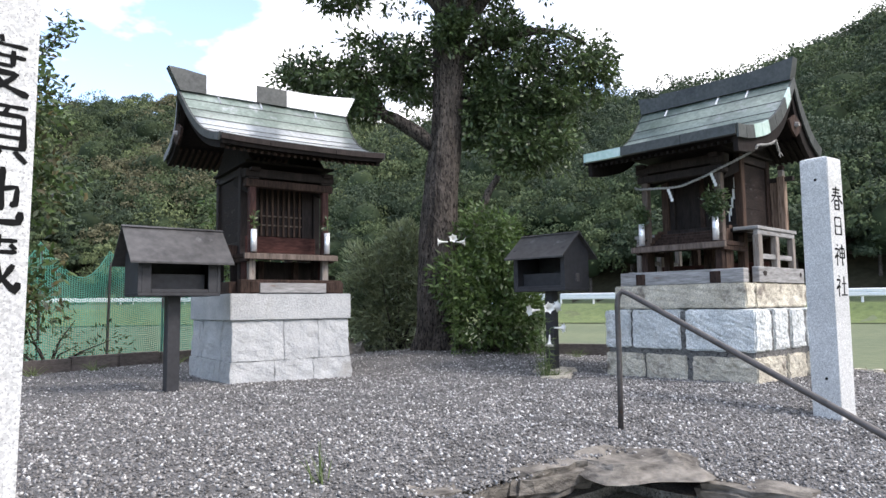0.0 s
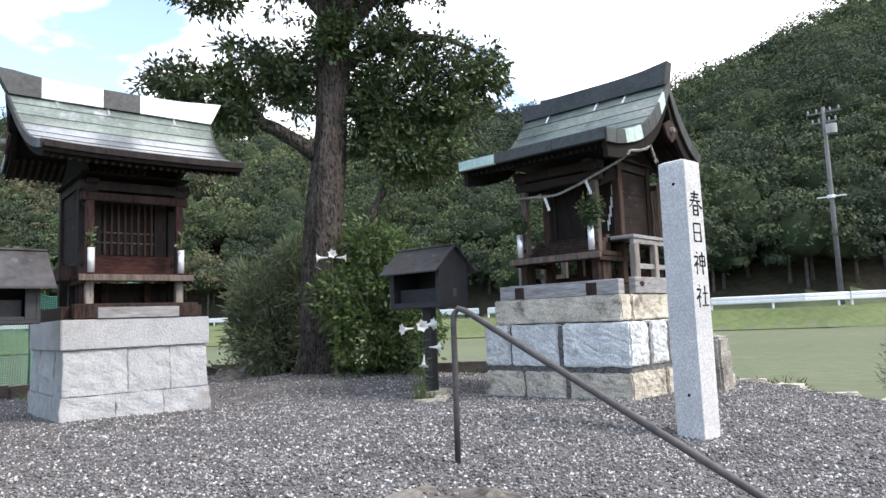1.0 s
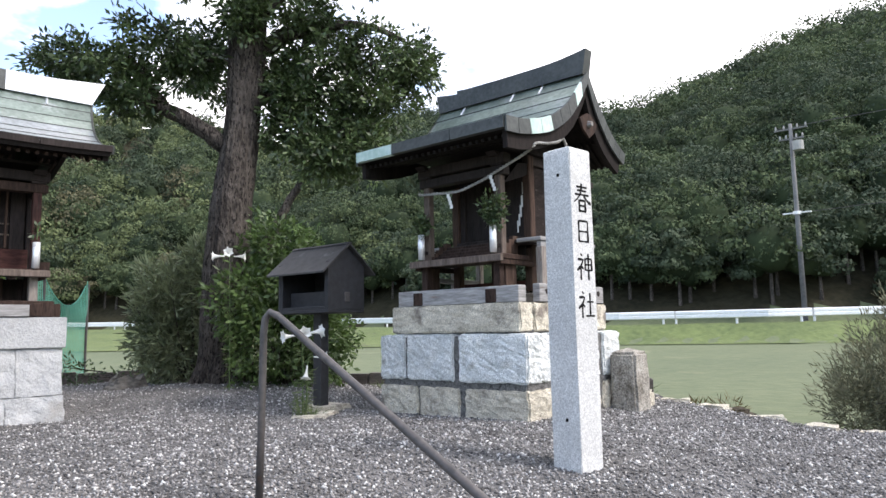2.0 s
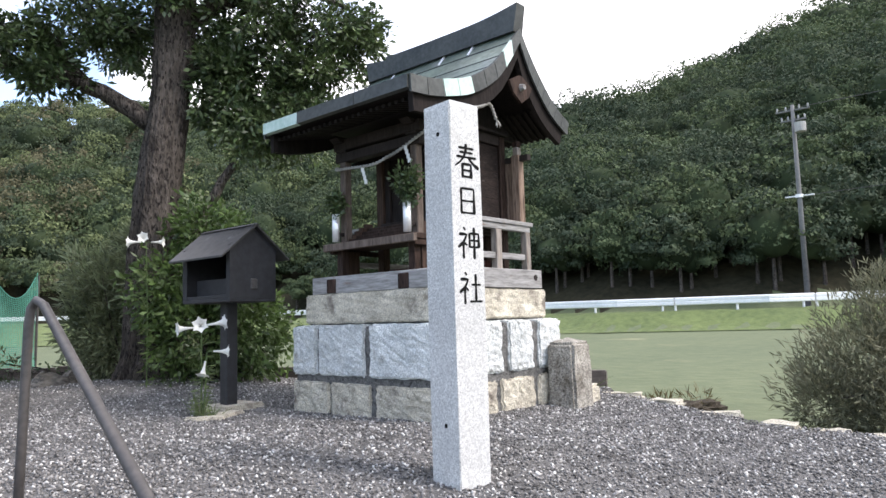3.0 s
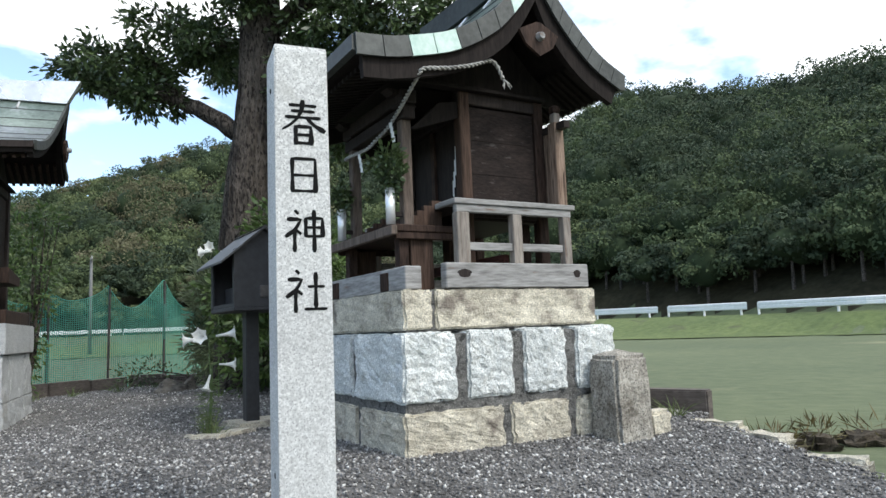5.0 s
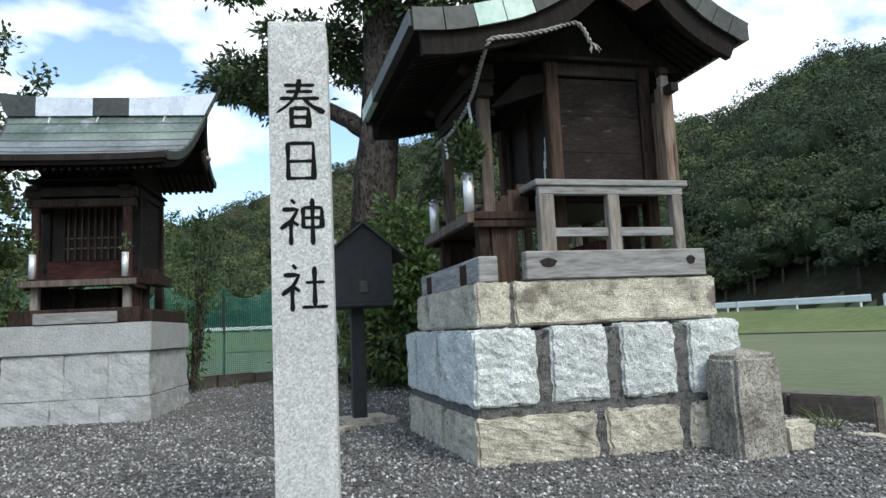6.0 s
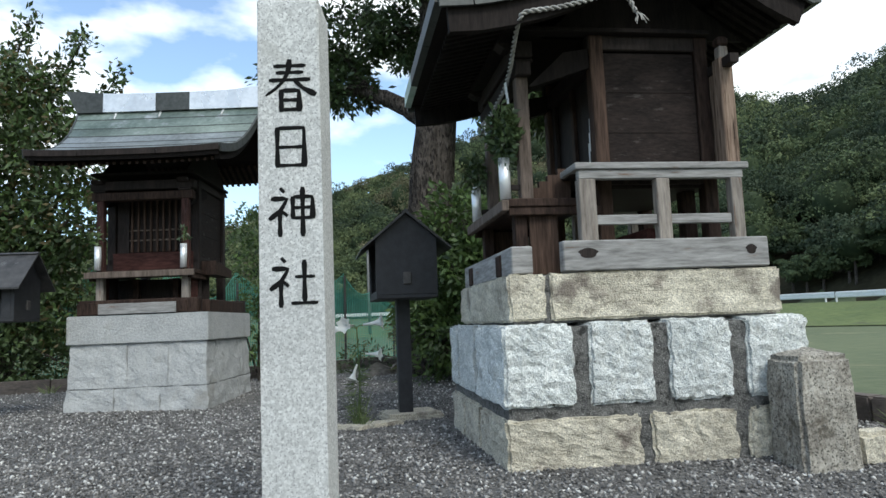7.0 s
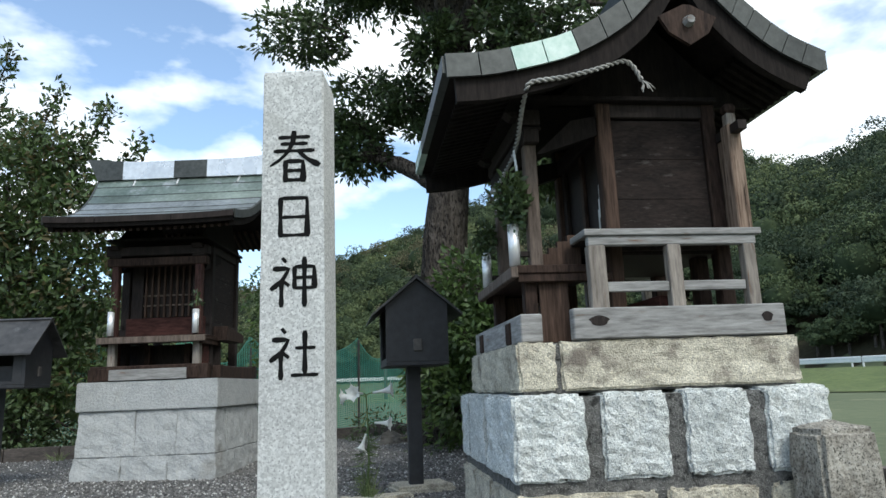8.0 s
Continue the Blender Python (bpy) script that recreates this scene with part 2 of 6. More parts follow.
    "stem": material("green_stem", (0.05, 0.09, 0.025), (0.11, 0.16, 0.05), 0.7, 20, 5.0, 0.0),
    "net": material("green_net", (0.04, 0.21, 0.155), (0.10, 0.34, 0.26), 0.7, 20, 3.0, 0.0),
    "white_paint": material("white_paint", (0.68, 0.69, 0.69), (0.82, 0.82, 0.82), 0.5, 8, 1.0, 0.05),
    "concrete": material("concrete", (0.26, 0.26, 0.25), (0.42, 0.41, 0.39), 0.9, 30, 2.0, 0.3),
    "wall_brown": material("kerb_brown", (0.045, 0.038, 0.034), (0.15, 0.125, 0.11), 0.9, 14, 2.0, 0.5, stretch=(1, 1, 3), vary=0.15, per_object=True, depth=0.006),
    "stump": material("old_stump", (0.05, 0.045, 0.04), (0.24, 0.22, 0.19), 0.95, 14, 4.0, 0.9, stretch=(1, 1, 2.5), depth=0.02, gloss=0.12),
    "feathery": material("feathery_weed", (0.09, 0.10, 0.055), (0.24, 0.23, 0.15), 0.8, 4.0, 1.2, 0.0, vary=0.35, space="World", translucent=0.3),
    "grass": material("grass_blades", (0.07, 0.105, 0.035), (0.19, 0.23, 0.095), 0.7, 4.0, 1.5, 0.0, vary=0.4, space="World", translucent=0.3),
    "soil": material("root_soil", (0.03, 0.024, 0.018), (0.10, 0.085, 0.065), 0.95, 25, 2.0, 0.8, space="World", depth=0.02, gloss=0.12),
}


# ---------------------------------------------------------------- mesh helpers
def link(name, verts, faces, mat, parent=None, label="", smooth=False):
    me = bpy.data.meshes.new(name)
    me.from_pydata([tuple(v) for v in verts], [], faces)
    me.update()
    if smooth:
        me.polygons.foreach_set("use_smooth", [True] * len(me.polygons))
    me.materials.append(M[mat])
    ob = new(name, me)
    if parent:
        ob.parent = parent
    if label:
        tagged(ob, label)
    return ob


def part(name, bm, mat, parent=None, label="", smooth=False):
    me = bpy.data.meshes.new(name)
    bmesh.ops.recalc_face_normals(bm, faces=bm.faces)
    bm.to_mesh(me)
    bm.free()
    if smooth:
        me.polygons.foreach_set("use_smooth", [True] * len(me.polygons))
    me.materials.append(M[mat])
    ob = new(name, me)
    if parent:
        ob.parent = parent
    if label:
        tagged(ob, label)
    return ob


def thing(name, label, category, m=None, group="", kind=""):
    ob = new(name)
    ob.empty_display_size = 0.1
    if m is not None:
        ob.matrix_world = m
    return tagged(ob, label, category, group, kind)


def box(x0, x1, y0, y1, z0, z1, bevel=0.004, bm=None):
    """A box with softened edges; joined to bm if given."""
    own = bmesh.new()
    bmesh.ops.create_cube(own, size=1.0)
    for v in own.verts:
        v.co = Vector((x0 + (v.co.x + 0.5) * (x1 - x0), y0 + (v.co.y + 0.5) * (y1 - y0), z0 + (v.co.z + 0.5) * (z1 - z0)))
    if bevel:
        bmesh.ops.bevel(own, geom=list(own.edges), offset=bevel, segments=1, affect="EDGES")
    if bm is None:
        return own
    tmp = bpy.data.meshes.new("tmp")
    own.to_mesh(tmp)
    own.free()
    bm.from_mesh(tmp)
    bpy.data.meshes.remove(tmp)
    return bm


def rough_block(x0, x1, y0, y1, z0, z1, amp=0.008, cuts=4, seed=0.0, bevel=0.012, taper=(0, 0), ragged=0.0):
    """A quarry-faced block: a softened box whose faces are uneven. taper: how far the top leans in, in x and y."""
    bm = bmesh.new()
    bmesh.ops.create_cube(bm, size=1.0)
    sx, sy, sz = x1 - x0, y1 - y0, z1 - z0
    for v in bm.verts:
        v.co = Vector((v.co.x * sx, v.co.y * sy, v.co.z * sz))
    bmesh.ops.bevel(bm, geom=list(bm.edges), offset=bevel, segments=2, affect="EDGES")
    long_edges = [e for e in bm.edges if e.calc_length() > 0.08]
    bmesh.ops.subdivide_edges(bm, edges=long_edges, cuts=cuts, use_grid_fill=True)
    bmesh.ops.triangulate(bm, faces=[f for f in bm.faces if len(f.verts) > 4])
    c = Vector(((x0 + x1) / 2, (y0 + y1) / 2, (z0 + z1) / 2))
    for v in bm.verts:
        p = v.co * 9.0 + Vector((seed * 7.3, seed * 3.1, seed))
        d = Vector((noise.noise(p), noise.noise(p + Vector((9, 0, 0))), 0.4 * noise.noise(p + Vector((0, 9, 0)))))
        if ragged:
            f = v.co * 27.0 + Vector((seed * 1.7, seed, seed * 2.9))
            d += Vector((noise.noise(f), noise.noise(f + Vector((5, 0, 0))), noise.noise(f + Vector((0, 5, 0))))) * (ragged / amp)
        up = v.co.z / sz + 0.5
        v.co = c + Vector((v.co.x * (1 - taper[0] * up), v.co.y * (1 - taper[1] * up), v.co.z)) + d * amp
    return bm


def tube(points, radius, sides=8, bm=None, cap=True):
    """A round bar along points; radius: one number or one for each point."""
    bm = bm or bmesh.new()
    pts = [Vector(p) for p in points]
    radii = radius if isinstance(radius, (list, tuple)) else [radius] * len(pts)
    rings, side = [], None
    for i, p in enumerate(pts):
        d = (pts[min(i + 1, len(pts) - 1)] - pts[max(i - 1, 0)]).normalized()
        if side is None:
            side = d.orthogonal().normalized()
        side = (side - d * side.dot(d)).normalized()
        up = d.cross(side)
        rings.append([bm.verts.new(p + radii[i] * (math.cos(a) * side + math.sin(a) * up)) for a in [2 * math.pi * k / sides for k in range(sides)]])
    for a, b in zip(rings, rings[1:]):
        for k in range(sides):
            bm.faces.new((a[k], a[(k + 1) % sides], b[(k + 1) % sides], b[k]))
    if cap:
        bm.faces.new(rings[0][::-1])
        bm.faces.new(rings[-1])
    return bm


def prism(profile, x0, x1, axis="x"):
    """A profile of (a, z) pairs drawn out along an axis from x0 to x1."""
    bm = bmesh.new()
    make = (lambda t, a, z: (t, a, z)) if axis == "x" else (lambda t, a, z: (a, t, z))
    lo = [bm.verts.new(make(x0, a, z)) for a, z in profile]
    hi = [bm.verts.new(make(x1, a, z)) for a, z in profile]
    k = len(profile)
    for i in range(k):
        bm.faces.new((lo[i], lo[(i + 1) % k], hi[(i + 1) % k], hi[i]))
    bm.faces.new(lo[::-1])
    bm.faces.new(hi)
    return bm


rng = np.random.default_rng(7)


def mesh_arrays(name, verts, quads, mat, parent=None, label="", smooth=False):
    """A mesh straight from numpy arrays of corners and quads or triangles."""
    me = bpy.data.meshes.new(name)
    n, k = quads.shape
    me.vertices.add(len(verts))
    me.vertices.foreach_set("co", np.ascontiguousarray(verts, dtype=np.float32).ravel())
    me.loops.add(n * k)
    me.loops.foreach_set("vertex_index", np.ascontiguousarray(quads, dtype=np.int32).ravel())
    me.polygons.add(n)
    me.polygons.foreach_set("loop_start", np.arange(0, n * k, k, dtype=np.int32))
    me.update(calc_edges=True)
    if smooth:
        me.polygons.foreach_set("use_smooth", np.ones(n, dtype=bool))
    me.materials.append(M[mat])
    ob = new(name, me)
    if parent:
        ob.parent = parent
    if label:
        tagged(ob, label)
    return ob


def leaves(centres, length, width, droop=0.3, spread=1.0, out=None):
    """Pointed leaves, one folded quad each, at the centres; out: the way they lean."""
    n = len(centres)
    d = rng.normal(size=(n, 3)) * spread
    if out is not None:
        d += out
    d[:, 2] -= droop
    d /= np.linalg.norm(d, axis=1)[:, None]
    s = np.cross(d, rng.normal(size=(n, 3)))
    s /= np.linalg.norm(s, axis=1)[:, None] + 1e-9
    up = np.cross(s, d)
    ln = (length * rng.uniform(0.6, 1.3, n))[:, None]
    wd = (width * rng.uniform(0.7, 1.2, n))[:, None]
    v = np.empty((n, 4, 3))
    v[:, 0] = centres
    v[:, 1] = centres + d * ln * 0.5 + s * wd + up * wd * 0.35
    v[:, 2] = centres + d * ln
    v[:, 3] = centres + d * ln * 0.5 - s * wd + up * wd * 0.35
    return v.reshape(-1, 3), np.arange(4 * n).reshape(-1, 4)


def clump_points(centre, radii, count, hollow=0.55):
    """Points within an uneven ellipsoid, thicker towards its skin."""
    d = rng.normal(size=(count, 3))
    d /= np.linalg.norm(d, axis=1)[:, None]
    r = hollow + (1 - hollow) * rng.uniform(0, 1, count) ** 0.6
    ph = rng.uniform(0, 6.28, 3)
    wob = 1 + 0.22 * np.sin(4 * d[:, 0] + ph[0]) * np.cos(3 * d[:, 1] + ph[1]) + 0.16 * np.sin(7 * d[:, 2] + 5 * d[:, 0] + ph[2])
    return np.array(centre) + d * (r * wob)[:, None] * np.array(radii), d


# ---------------------------------------------------------------- ground, road and hills
CX, CY = 6.0, 0.0
AZ_R = [-180, -60, -20, 0, 15, 27, 40, 50, 58, 70, 78, 90, 120, 180]
RAIL_R = [130, 80, 58, 48, 42, 42, 50, 60, 70, 83, 90, 98, 110, 130]
AZ_H = [-180, -60, -10, 9, 15, 21, 27, 33, 40, 44, 47, 50, 53, 57, 63, 72, 79, 84, 88, 92, 100, 115, 140, 180]
SKY_H = [4, 12, 23, 22.3, 20.8, 18.8, 17.8, 17.3, 18.6, 18.8, 17.5, 16.2, 16.0, 17.0, 17.8, 17.0, 15.7, 13.9, 12.4, 10.7, 8.5, 7, 5, 4]
FIELD, LOW = -0.45, -0.85


def rail_radius(az):
    return np.interp(az, AZ_R, RAIL_R)


def road_height(az):
    return 0.06 + 0.0145 * rail_radius(az)


def crest_radius(az):
    return rail_radius(az) + 95


def hill_height(az, r):
    rg = rail_radius(az)
    foot = np.minimum(rg - 3, 40 + (rg - 45) * 0.35)
    zr = road_height(az)
    s = np.clip((r - foot) / (rg - foot), 0, 1)
    z = FIELD + (zr - FIELD) * (s * s * (3 - 2 * s))
    top = 0.74 + np.tan(np.radians(np.interp(az, AZ_H, SKY_H))) * crest_radius(az) - 6.5
    k = np.clip((r - rg - 7) / (crest_radius(az) - rg - 7), 0, 1)
    rise = zr + (top - zr) * k ** 0.92
    fall = np.clip((r - crest_radius(az)) / 160, 0, 1)
    return np.where(r > rg + 7, rise * (1 - fall * fall * (3 - 2 * fall)), z)


def ground_height(x, y):
    az = np.degrees(np.arctan2(y - CY, x - CX))
    r = np.hypot(x - CX, y - CY)
    z = hill_height(az, r)
    south = np.maximum(np.clip((-0.0 - y) / 0.2, 0, 1), np.where((x > 1.0) & (x < 10.3) & (y < 3.0), 1.0, 0.0)) * np.clip((26 - r) / 6, 0, 1)
    return z * (1 - south) + LOW * south


azs = np.radians(np.linspace(-180, 180, 361)[:-1])
radii = np.concatenate([np.linspace(0.004, 14, 50), np.linspace(15, 60, 40), np.linspace(62, 260, 70), [320, 420, 600, 900, 1500]])
A2, R2 = np.meshgrid(azs, radii)
gx, gy = CX + R2 * np.cos(A2), CY + R2 * np.sin(A2)
gz = ground_height(gx, gy)
gz += np.where((R2 > 75), 1.6 * np.sin(gx * 0.11) * np.cos(gy * 0.09), 0) * np.clip((R2 - 75) / 30, 0, 1) * np.clip((500 - R2) / 200, 0, 1)
gv = np.stack([gx, gy, gz], -1).reshape(-1, 3)
na, nr = len(azs), len(radii)
gi = np.arange(nr * na).reshape(nr, na)
gq = np.stack([gi[:-1], np.roll(gi, -1, 1)[:-1], np.roll(gi, -1, 1)[1:], gi[1:]], -1).reshape(-1, 4)
gv = np.vstack([gv, [[CX, CY, LOW]]])
ground = mesh_arrays("ground", gv, gq, "field", smooth=True)
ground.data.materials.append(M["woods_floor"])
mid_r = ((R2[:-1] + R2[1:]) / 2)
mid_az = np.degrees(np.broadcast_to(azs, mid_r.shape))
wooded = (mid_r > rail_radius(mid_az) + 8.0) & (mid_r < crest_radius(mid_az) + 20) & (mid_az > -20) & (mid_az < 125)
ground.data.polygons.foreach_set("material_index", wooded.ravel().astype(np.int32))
tagged(ground, "green meadow rising to a road bank and hills", "ground", kind="structure")

# far road on its bank
th = np.radians(np.linspace(-50, 125, 200))
deg = np.degrees(th)
rv = []
for off in (0.3, 6.5):
    rr_ = rail_radius(deg) + off
    rv.append(np.stack([CX + rr_ * np.cos(th), CY + rr_ * np.sin(th), road_height(deg) + 0.05], -1))
rvs = np.vstack(rv)
ri = np.arange(200)
rq = np.stack([ri[:-1], ri[1:], ri[1:] + 200, ri[:-1] + 200], -1)
tagged(mesh_arrays("road", rvs, rq[:, ::-1], "asphalt"), "grey asphalt road on a grassy bank", "road", kind="structure")

# rough grass on the bank below the road
def ring_strip(name, mat, r_in, r_out, rows, lift, label):
    vs = []
    for k in range(rows + 1):
        rr_ = r_in + (r_out - r_in) * k / rows
        z = hill_height(deg, rr_) + lift + 0.05 * np.sin(deg * 3.1 + k) * (0 < k < rows)
        vs.append(np.stack([CX + rr_ * np.cos(th), CY + rr_ * np.sin(th), z], -1))
    vs = np.vstack(vs)
    q_ = np.vstack([np.stack([ri[:-1] + 200 * k, ri[1:] + 200 * k, ri[1:] + 200 * (k + 1), ri[:-1] + 200 * (k + 1)], -1) for k in range(rows)])
    tagged(mesh_arrays(name, vs, q_[:, ::-1], mat, smooth=True), label, "bank", kind="structure")


bank_foot = np.minimum(rail_radius(deg) - 3, 40 + (rail_radius(deg) - 45) * 0.35)
ring_strip("bank", "bank", bank_foot + 0.1, rail_radius(deg) + 0.2, 8, 0.06, "rough green grass on the road bank")

# guard rail: a folded beam on posts, in lengths
def guard_rail(a0, a1):
    t = thing("guard_rail", "white painted steel guard rail beside the far road", "guard rail", group="guard rails along the road")
    a = np.radians(np.linspace(a0, a1, 14))
    d = np.degrees(a)
    r, z = rail_radius(d) - 0.2, road_height(d)
    bm = bmesh.new()
    rows = []
    for dz, dr in ((0.36, 0.0), (0.40, -0.05), (0.55, -0.05), (0.59, -0.03), (0.63, -0.05), (0.77, -0.05), (0.81, 0.0), (0.6, 0.06)):
        rows.append([bm.verts.new((CX + (rr + dr) * math.cos(aa), CY + (rr + dr) * math.sin(aa), zz + dz)) for aa, rr, zz in zip(a, r, z)])
    for p, q in zip(rows, rows[1:] + rows[:1]):
        for i in range(len(p) - 1):
            bm.faces.new((p[i], p[i + 1], q[i + 1], q[i]))
    part("beam", bm, "white_paint", t)
    for i in range(1, 14, 6):
        x, y = CX + (r[i] + 0.14) * math.cos(a[i]), CY + (r[i] + 0.14) * math.sin(a[i])
        part("post", tube([(x, y, z[i] - 0.3), (x, y, z[i] + 0.76)], 0.07, 8), "white_paint", t)


for a0, a1 in ((-8, 2), (2.1, 12), (12.1, 22), (22.1, 33.6), (34.4, 40.2), (41.0, 50), (50.1, 58), (58.1, 66), (66.1, 74), (74.1, 84), (84.1, 94)):
    guard_rail(a0, a1)


# woods on the hills
def sprays(centres, radii3, per, length, width):
    """Small leafy sprays lying on the upper skins of many clumps."""
    n = len(centres)
    d = rng.normal(size=(n * per, 3))
    d[:, 2] = np.abs(d[:, 2]) * 1.1 - 0.45
    d /= np.linalg.norm(d, axis=1)[:, None]
    c = np.repeat(centres, per, 0)
    rad = np.repeat(radii3, per, 0)
    ph = np.repeat(rng.uniform(0, 6.28, (n, 2)), per, 0)
    wob = 1 + 0.2 * np.sin(4 * d[:, 0] + ph[:, 0]) * np.cos(4 * d[:, 1] + ph[:, 1])
    p = c + d * rad * (wob * rng.uniform(0.78, 1.06, n * per))[:, None]
    nrm = d + rng.normal(size=d.shape) * 0.42
    s = np.cross(nrm, rng.normal(size=d.shape))
    s /= np.linalg.norm(s, axis=1)[:, None] + 1e-9
    u = np.cross(nrm, s)
    u /= np.linalg.norm(u, axis=1)[:, None] + 1e-9
    L, W = (length * rng.uniform(0.55, 1.45, n * per))[:, None], (width * rng.uniform(0.6, 1.3, n * per))[:, None]
    v = np.stack([p - s * L * 0.5 + u * W, p + s * L * 0.6, p - s * L * 0.3 - u * W], 1)
    return v.reshape(-1, 3), np.arange(3 * n * per).reshape(-1, 3)


def ico(sub):
    bm = bmesh.new()
    bmesh.ops.create_icosphere(bm, subdivisions=sub, radius=1.0)
    bm.verts.ensure_lookup_table()
    v = np.array([x.co[:] for x in bm.verts])
    f = np.array([[x.index for x in fc.verts] for fc in bm.faces])
    bm.free()
    return v, f


IV, IF = ico(2)


def cores(centres, radii3, shrink=0.72):
    n = len(centres)
    ph = rng.uniform(0, 6.28, (n, 1))
    wob = 1 + 0.12 * np.sin(4 * IV[None, :, 0] + ph) * np.cos(4 * IV[None, :, 1] + ph)
    v = centres[:, None] + IV[None] * radii3[:, None] * (shrink * wob)[..., None]
    f = IF[None] + (np.arange(n) * len(IV))[:, None, None]
    return v.reshape(-1, 3), f.reshape(-1, 3)


def plant_woods():
    """Trees in rows up the slope, each a crown of several separate leafy clumps round a core coloured dark for the
    shade inside.
    """
    tc, tr, kind = [], [], []
    rows = ((0.0, 105, 2.5), (5.5, 92, 3.0), (11, 88, 3.2), (17, 84, 3.4), (24, 80, 3.5), (31, 80, 3.6), (39, 80, 3.7), (48, 80, 3.8), (58, 80, 3.8), (69, 84, 3.7), (80, 96, 3.2), (89, 125, 2.4), (95, 150, 1.9))
    for depth, count, size in rows:
        az = np.linspace(-12, 112, count) + rng.uniform(-0.7, 0.7, count)
        r = rail_radius(az) + 10.5 + depth * 0.89 + rng.uniform(-2.6, 2.6, count)
        x, y = CX + r * np.cos(np.radians(az)), CY + r * np.sin(np.radians(az))
        sz = size * rng.uniform(0.6, 1.4, count)
        tall = rng.uniform(0.8, 1.25, count)
        tc.append(np.stack([x, y, hill_height(az, r) + sz * (0.95 if depth else 1.15)], -1))
        tr.append(np.stack([sz, sz, sz * tall], -1))
        # pale kinds grow commoner towards the left hill, standing in for haze
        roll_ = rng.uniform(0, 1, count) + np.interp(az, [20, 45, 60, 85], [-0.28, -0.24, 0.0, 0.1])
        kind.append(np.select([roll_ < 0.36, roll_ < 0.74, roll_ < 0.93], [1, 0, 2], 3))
    tc, tr, kind = np.vstack(tc), np.vstack(tr), np.concatenate(kind)
    t = thing("hill_woods", "dense dark green broadleaf woods covering the hills", "woods", kind="stuff")
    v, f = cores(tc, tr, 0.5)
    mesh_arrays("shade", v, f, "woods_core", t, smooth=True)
    # clumps: one on top, the rest round the upper crown
    per = 11
    k = np.arange(per)
    ang = rng.uniform(0, 6.28, (len(tc), 1)) + k * 2.4 + rng.normal(size=(len(tc), per)) * 0.3
    up = np.linspace(0.92, -0.35, per)[None] + rng.normal(size=(len(tc), per)) * 0.1
    out = np.sqrt(np.clip(1 - up * up, 0.05, 1)) * 0.78
    cc = tc[:, None] + np.stack([out * np.cos(ang), out * np.sin(ang), up * 0.8], -1) * tr[:, None]
    cr = tr[:, None] * np.stack([1 + 0 * up, 1 + 0 * up, np.full(up.shape, 0.6)], -1) * rng.uniform(0.30, 0.52, (len(tc), per, 1))
    cc = np.concatenate([cc, tc[:, None]], 1)
    cr = np.concatenate([cr, tr[:, None] * 0.66], 1)
    far = np.hypot(tc[:, 0] - CX, tc[:, 1] - CY) > 95
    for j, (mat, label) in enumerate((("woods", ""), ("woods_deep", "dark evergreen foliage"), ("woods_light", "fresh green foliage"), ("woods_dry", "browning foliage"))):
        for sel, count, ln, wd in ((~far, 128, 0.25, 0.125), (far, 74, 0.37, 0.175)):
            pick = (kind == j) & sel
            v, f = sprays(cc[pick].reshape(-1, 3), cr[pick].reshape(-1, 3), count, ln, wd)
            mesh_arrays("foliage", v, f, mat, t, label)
    bm = bmesh.new()
    for c, r in zip(tc[:105], tr[:105]):
        tube([(c[0], c[1], c[2] - r[0] * 1.5), (c[0] + 0.1, c[1], c[2])], [0.16, 0.08], 6, bm)
    part("trunks", bm, "bark", t, "dark trunks at the edge of the woods")


plant_woods()

# ---------------------------------------------------------------- the terrace
STAIR = (4.75, 5.85, 1.95)                        # x from, x to, y of the top step
KERB = [(0.6, 8.5), (4.4, 9.15), (6.8, 9.75), (8.4, 10.9), (9.9, 10.2), (10.5, 7.0), (11.15, 5.6), (11.4, 3.2), (11.62, 2.7)]
EDGE = [(11.3, 2.45), (11.25, 1.97), (11.0, 1.2), (10.95, 0.45), (10.8, 0.0)]
OUTLINE = [(0.6, 0.0), (STAIR[0], 0.0), (STAIR[0], STAIR[2]), (STAIR[1], STAIR[2]), (STAIR[1], 0.0)] + EDGE[::-1] + KERB[::-1]


def inside(x, y, poly=OUTLINE):
    hit = np.zeros(x.shape, bool)
    for (x0, y0), (x1, y1) in zip(poly, poly[1:] + poly[:1]):
        c = ((y0 > y) != (y1 > y)) & (x < (x1 - x0) * (y - y0) / ((y1 - y0) or 1e-9) + x0)
        hit ^= c
    return hit


TREE = (9.35, 7.16)


def mound(x, y):
    """The gravel lies a little uneven, and heaped about the tree's roots."""
    return -0.1 * np.clip((2.6 - y) / 1.1, 0, 1.6) + 0.012 * np.sin(x * 1.9 + 0.4) * np.cos(y * 1.6) + 0.16 * np.exp(-((x - TREE[0]) ** 2 + (y - TREE[1]) ** 2) / 1.6)


bm = bmesh.new()
top = [bm.verts.new((x, y, -0.2)) for x, y in OUTLINE]
low = [bm.verts.new((x, y, LOW - 0.2)) for x, y in OUTLINE]
bm.faces.new(top)
for i in range(len(top)):
    j = (i + 1) % len(top)
    bm.faces.new((top[i], low[i], low[j], top[j]))
tagged(part("terrace", bm, "old_stone"), "raised terrace of weathered stone under the gravel", "terrace", kind="structure")

